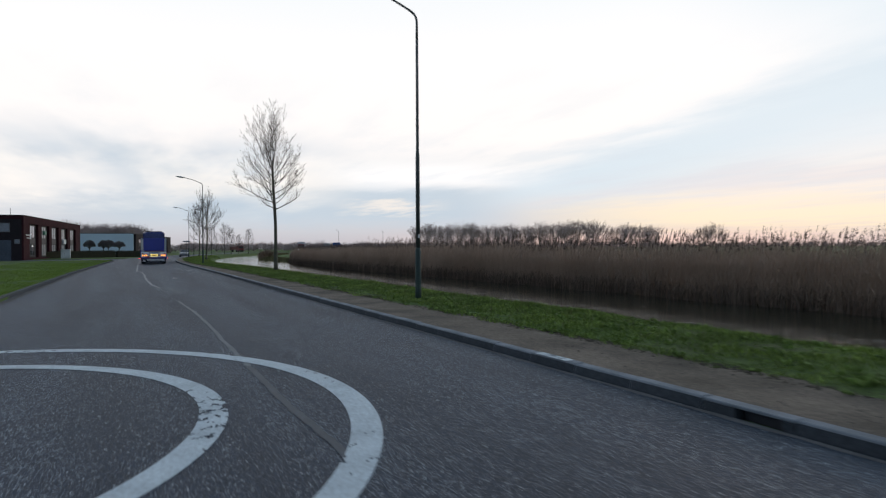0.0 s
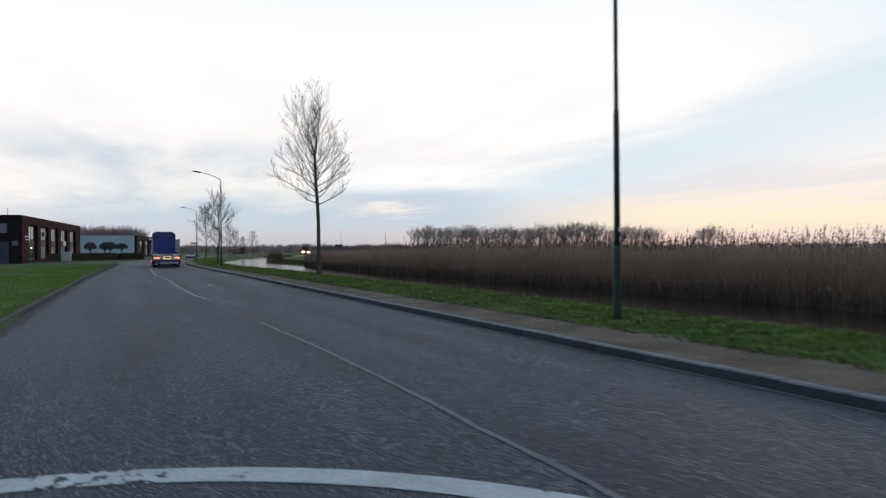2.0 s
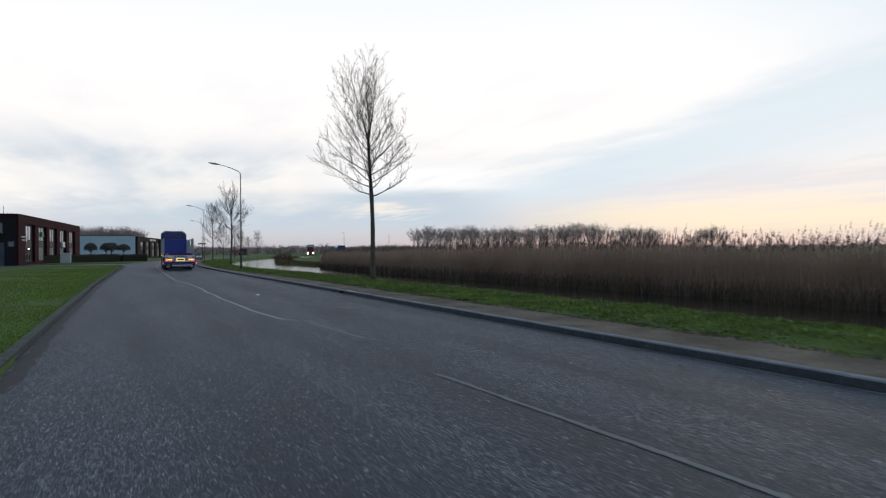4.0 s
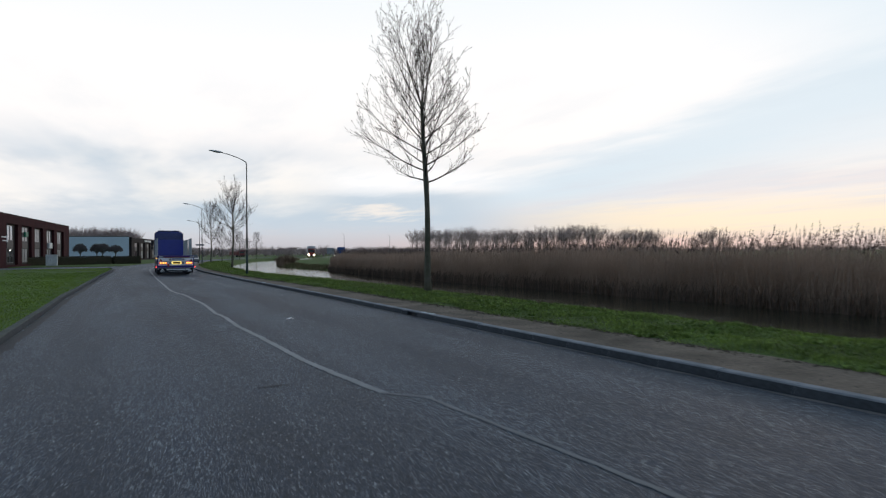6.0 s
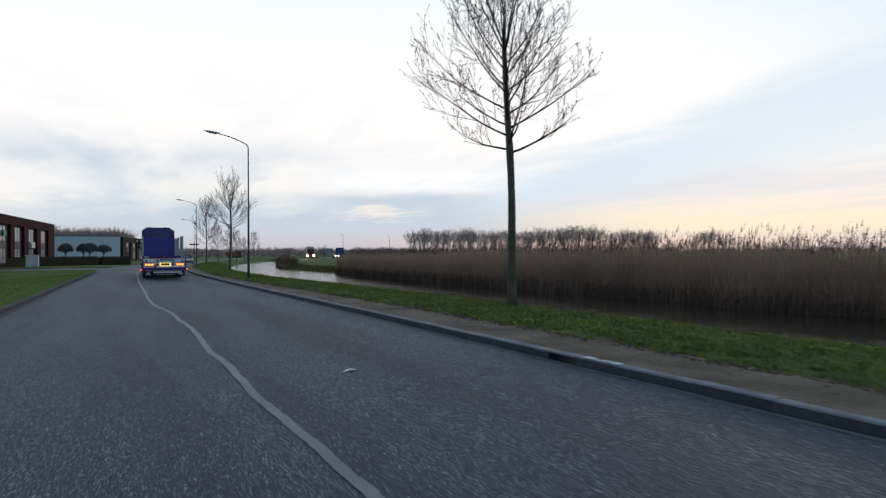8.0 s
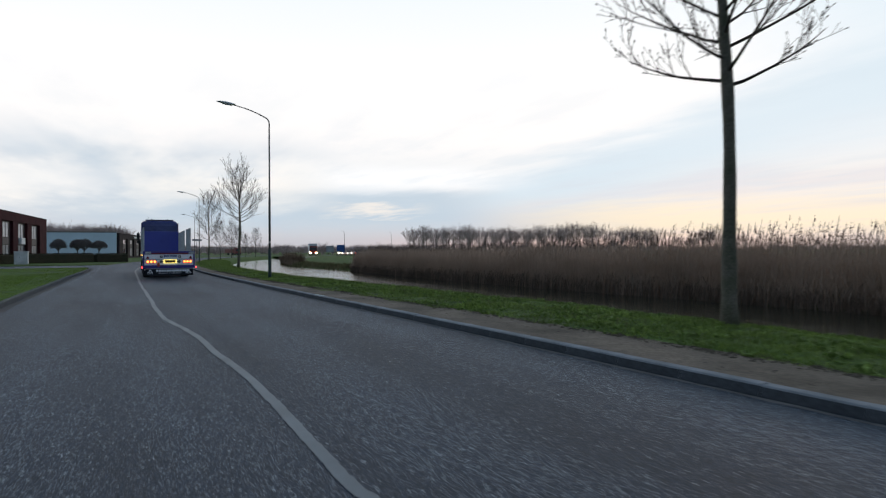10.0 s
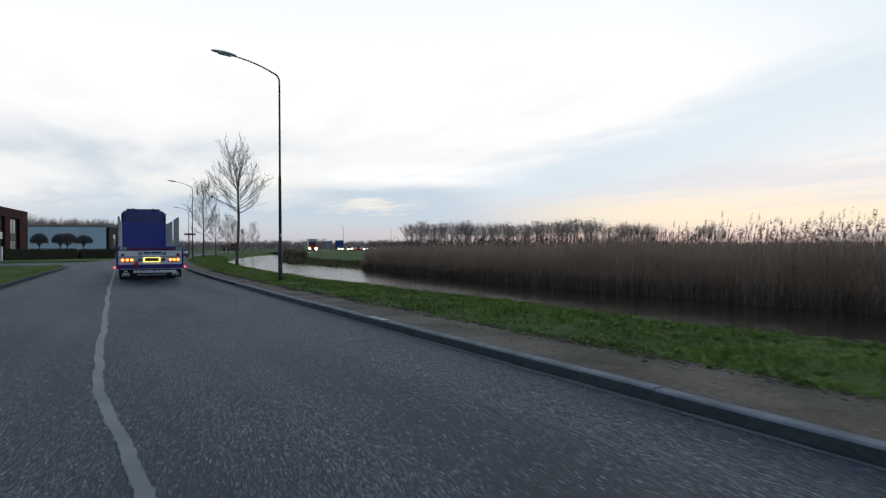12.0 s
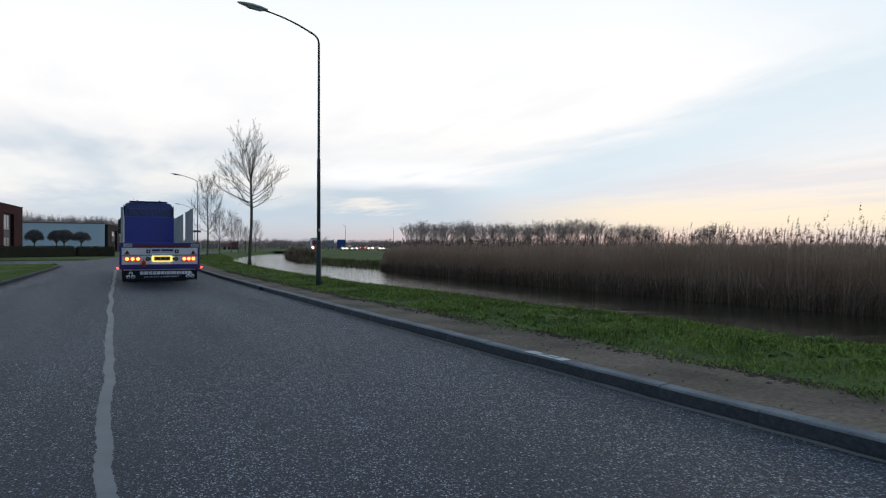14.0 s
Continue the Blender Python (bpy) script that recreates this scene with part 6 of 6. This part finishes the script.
def car(m, paint, label, lights=True):
    """A hatchback: shaped body, glazed cabin, wheels, lamps. It faces -y."""
    top = thing("car", m, label, "car")
    body = Mesh()
    outline = [(0.0, 0.45), (0.05, 0.75), (0.85, 0.92), (1.05, 0.98), (3.9, 1.02), (4.15, 0.85), (4.2, 0.4), (3.6, 0.28), (0.5, 0.28)]
    k = len(outline)
    for w in (-0.86, 0.86):
        for y, z in outline:
            body.v.append((w * (0.93 if y < 0.3 or y > 4.0 else 1), y, z))
    body.f = [tuple(range(k)), tuple(range(2 * k - 1, k - 1, -1))] + [(i, i + k, (i + 1) % k + k, (i + 1) % k) for i in range(k)]
    part("body", body, paint, top)
    cabin = Mesh()
    for y, z, w in ((1.0, 0.985, 0.80), (1.7, 1.42, 0.64), (3.3, 1.45, 0.64), (4.0, 1.03, 0.78)):
        cabin.v += [(-w, y, z), (w, y, z)]
    cabin.v += [(-0.80, 1.0, 0.95), (0.80, 1.0, 0.95), (-0.78, 4.0, 0.95), (0.78, 4.0, 0.95)]
    cabin.f = [(0, 1, 3, 2), (2, 3, 5, 4), (4, 5, 7, 6), (8, 0, 2, 4, 6, 10), (9, 11, 7, 5, 3, 1)]
    part("cabin", cabin, DARKGLASS, top)
    part("roof", Mesh().box(-0.63, 0.63, 1.75, 3.25, 1.44, 1.475, 0.015), paint, top)
    for x in (-0.8, 0.8):
        for y in (0.75, 3.4):
            part("wheel", Mesh().lathe([(0.15, -0.1), (0.30, -0.1), (0.32, -0.06), (0.32, 0.06), (0.30, 0.1), (0.15, 0.1)], "x", (x, y, 0.32), 18), RUBBER, top, smooth=True)
        if lights:
            part("headlight", Mesh().lathe([(0.11, 0.0), (0.10, -0.03), (0.04, -0.05)], "y", (x * 0.75, 0.03, 0.66), 12), HEAD, top, "lit headlight")
        else:
            part("headlight", Mesh().box(x * 0.75 - 0.14, x * 0.75 + 0.14, -0.02, 0.05, 0.60, 0.72, 0.02), RIM, top)
        part("rear_light", Mesh().box(x * 0.85 - 0.09, x * 0.85 + 0.09, 4.16, 4.23, 0.68, 0.86, 0.02), BACKLIGHT if lights else REFLECT, top)
    return top


def highway_lorry(m, paint, label, lit, cargo=None):
    top = thing("lorry", m, label, "lorry")
    part("cab", Mesh().box(-1.2, 1.2, 0, 2.1, 0.5, 3.1, 0.15), paint, top)
    part("windscreen", Mesh().box(-1.05, 1.05, -0.02, 0.02, 1.75, 2.6, 0.01), DARKGLASS, top)
    part("bumper", Mesh().box(-1.22, 1.22, -0.08, 0.1, 0.35, 0.8, 0.04), CHASSIS, top)
    part("cargo_box", Mesh().box(-1.27, 1.27, 2.4, 14.0, 1.0, 3.9 if lit else 2.6, 0.04), cargo or WHITEBOX, top, "cargo box")
    for x in (-0.95, 0.95):
        for y in (1.1, 4.0, 9.5, 10.8):
            part("wheel", Mesh().lathe([(0.25, -0.15), (0.5, -0.15), (0.5, 0.15), (0.25, 0.15)], "x", (x, y, 0.5), 18), RUBBER, top, smooth=True)
        if lit:
            part("headlight", Mesh().lathe([(0.26, 0.0), (0.22, -0.05), (0.05, -0.07)], "y", (x, -0.085, 0.85), 14), HEAD, top, "lit headlight")
    return top




def on_highway(x, side, turn):
    f = (x - HW[0]) / (HW[2] - HW[0])
    return pose(x - hdir.y * side, HW[1] + (HW[3] - HW[1]) * f + hdir.x * side, 0.14, 0, 0, turn)


highway_lorry(on_highway(-51.6, -9.0, 12), CARRED, "lorry with bright headlights on the highway", True)
for x, side, turn, paint in ((-44.5, -3.2, 14, CARGREY), (-41.5, -3.4, 14, CARDARK), (-38.0, 3.0, 14, CARGREY), (-33.0, -3.2, 10, CARDARK), (28.0, -3.2, 5, CARGREY)):
    car(on_highway(x, side, turn), paint, "distant car with lit lamps on the highway")
for x, side, turn, paint in ((-30.0, 3.2, 185, CARDARK), (-41.0, 3.4, 190, CARDARK)):
    car(on_highway(x, side, turn), paint, "distant car driving away on the highway")
car(on_road(133.0, -0.62, 0.0, 4), CARGREY, "grey hatchback parked at the kerb", False)
highway_lorry(pose(-96.0, 301.0, 0.05, 0, 0, 35), CARRED, "red lorry parked far along the canal road", False, CARRED)


def sign_panel(m, w, h, mat, label):
    top = thing("road_sign", m, label, "road sign")
    part("panel", Mesh().box(-w / 2, w / 2, -0.05, 0.05, 2.0, 2.0 + h, 0.02), mat, top)
    for x in (-w * 0.3, w * 0.3):
        part("post", Mesh().tube([(x, 0.12, 0.0), (x, 0.12, 2.0 + h * 0.9)], [0.08, 0.08], 8), POLEGREY, top)
    return top


SIGNBLUE = material("blue_sign_face", (0.012, 0.085, 0.32), 0.5, scale=0.5, fine=4, fine_amount=0.05, bump=0)
SIGNBACK = material("grey_sign_back", (0.36, 0.38, 0.39), 0.5, scale=0.5, fine=4, fine_amount=0.05, bump=0)
sign_panel(pose(-62.5, 372.0, -1.7, 0, 0, 10), 4.3, 4.6, SIGNBLUE, "large blue motorway sign on two posts")
sign_panel(pose(-66.5, 360.0, -1.0, 0, 0, 10), 3.8, 3.4, SIGNBACK, "large pale grey back of a motorway sign")
for x, y in ((-58.0, 352.0), (-36.0, 380.0)):
    mast = thing("highway_lamp", pose(x, y, -0.2, 0, 0, 70), "tall grey highway lamp mast", "street lamp", "highway lamp masts")
    part("pole", Mesh().tube([(0, 0, 0), (0, 0, 11.0), (-0.2, 0, 11.5), (-1.6, 0, 11.8)], [0.12, 0.08, 0.06, 0.05], 8), POLEGREY, mast)
    part("lantern", Mesh().box(-2.4, -1.5, -0.15, 0.15, 11.72, 11.9, 0.05), LAMPGREY, mast)
name_post = thing("street_name_sign", pose(-44.6, 110.0, 0.1, 0, 0, 60), "small street name sign on a thin post", "street sign")
part("post", Mesh().tube([(0, 0, -0.1), (0, 0, 3.0)], [0.03, 0.03], 8), POLEGREY, name_post)
part("board", Mesh().box(-0.75, 0.75, -0.05, -0.032, 2.72, 2.92, 0.004), material("dark_name_board", (0.02, 0.05, 0.09), 0.5, scale=2, fine=10, bump=0), name_post, "dark blue name board")


# ---------------------------------------------------------------- kerbs, stone by stone
def kerb_stone(length):
    """Concrete kerb with a battered face and a rounded upper edge; x runs away from the road."""
    m = Mesh()
    prof = [(0.0, -0.06), (0.0, 0.02), (0.022, 0.105), (0.030, 0.119), (0.045, 0.126), (0.16, 0.128), (0.16, -0.06)]
    g = 0.004
    pts = [(x, y, z) for y in (g, length - g) for x, z in prof]
    k = len(prof)
    fc = [(i, i + k, (i + 1) % k + k, (i + 1) % k)[::-1] for i in range(k)] + [tuple(range(k)), tuple(range(2 * k - 1, k - 1, -1))]
    m.add(pts, fc)
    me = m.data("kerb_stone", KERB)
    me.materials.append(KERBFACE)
    # faces towards the road take the darker colour of grime and painted shade
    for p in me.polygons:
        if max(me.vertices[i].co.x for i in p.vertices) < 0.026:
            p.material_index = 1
    return me


def kerb_run(label, s0, s1, l, mirror, drains=(), top=None):
    run = tagged(new("kerb"), label, "kerb", kind="structure")
    stone = kerb_stone(1.0)
    if top:
        stone.materials[0] = top
    s = s0
    rnd = random.Random(int(s0 * 7 + 3))
    while s < s1:
        if not any(a <= s < b for a, b in drains):
            p, q = Vector(at(s, l(s))), Vector(at(s + 1.0, l(s + 1.0)))
            d = q - p
            ob = new("kerb_stone", stone)
            yaw = math.degrees(math.atan2(-d.x, d.y))
            sz = d.length
            m = pose(p.x, p.y, rnd.uniform(-0.004, 0.004), 0, rnd.uniform(-0.6, 0.6), yaw + rnd.uniform(-0.15, 0.15)) @ Matrix.Diagonal((-1 if mirror else 1, sz, 1, 1))
            ob.matrix_world = m
            ob.parent = run
        s += 1.0
    return run


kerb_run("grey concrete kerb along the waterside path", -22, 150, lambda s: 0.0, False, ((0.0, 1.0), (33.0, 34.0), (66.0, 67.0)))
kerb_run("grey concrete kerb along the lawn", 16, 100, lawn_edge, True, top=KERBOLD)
# ragged dark band on the asphalt against the lawn kerb
band_line = [at(s, lawn_edge(s) + 0.13 + 0.05 * noise.noise(Vector((s * 0.6, 8, 1)))) for s in steps(16, 99, 0.25)]
tagged(part("gutter", ribbon(band_line, 0.11, 0.0045, 0.55, 17), DARKMARK), "dark ragged band along the lawn kerb", "gutter", kind="structure")
corner = Mesh()
for s in steps(18, 99, 1):
    corner.v += [at(s, lerp(f, ((0, lawn_edge(s) - 0.13), (1, -9.2))), 0.085 - 0.012 * f) for f in (0, 0.34, 0.67, 1)]
corner.f = [(i * 4 + j, (i + 1) * 4 + j, (i + 1) * 4 + j + 1, i * 4 + j + 1) for i in range(81) for j in range(3)]
tagged(part("ground", corner, SOIL), "grassy edge of the lawn at the street corner", "ground", kind="structure")
for s in (0.0, 33.0, 66.0):
    gully = thing("kerb_gully", on_road(s, 0.0), "cast-iron gully inlet set in the kerb", "gully")
    part("lid", Mesh().box(0.0, 0.16, 0.0, 0.98, 0.095, 0.128, 0.008), KERB, gully, "grey concrete lid")
    for y0, y1 in ((0.0, 0.12), (0.60, 0.98)):
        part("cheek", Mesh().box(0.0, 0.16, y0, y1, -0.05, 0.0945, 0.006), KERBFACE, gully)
    part("inlet", Mesh().box(0.10, 0.15, 0.12, 0.60, -0.05, 0.094), CHASSIS, gully, "dark inlet opening")
channel = ribbon([at(s, -0.055 - 0.02 * noise.noise(Vector((s * 0.4, 3, 3)))) for s in steps(-22, 150, 0.3)], 0.038, 0.0045, 0.5, 12)
tagged(part("gutter", channel, GUTTER), "thin pale concrete edge beside the kerb", "gutter", kind="structure")
for s in (3.4, 32.4, 51.6):
    mark = Mesh()
    for i, (a, b, c, d) in enumerate(((0.0, 0.16, 0.02, 0.16), (0.20, 0.46, 0.02, 0.08), (0.20, 0.36, 0.10, 0.16), (0.50, 0.70, 0.02, 0.16))):
        mark.box(c, d, a, b, 0.1285, 0.1305)
    ob = part("painted_mark", mark, ROADPAINT)
    ob.matrix_world = on_road(s - 0.2, 0.0)
    tagged(ob, "white painted survey mark on the kerb top", "painted mark", kind="structure")
litter = Mesh()
litter.add([(-0.12, 0, 0.006), (0.02, -0.06, 0.03), (0.14, 0.01, 0.008), (0.03, 0.07, 0.025), (0.0, 0.0, 0.045)], [(0, 1, 4), (1, 2, 4), (2, 3, 4), (3, 0, 4)])
ob = part("litter", litter, PRINTWHITE)
ob.matrix_world = on_road(34.1, -2.93, 0.0, 20)
tagged(ob, "crumpled scrap of white paper on the asphalt", "litter")
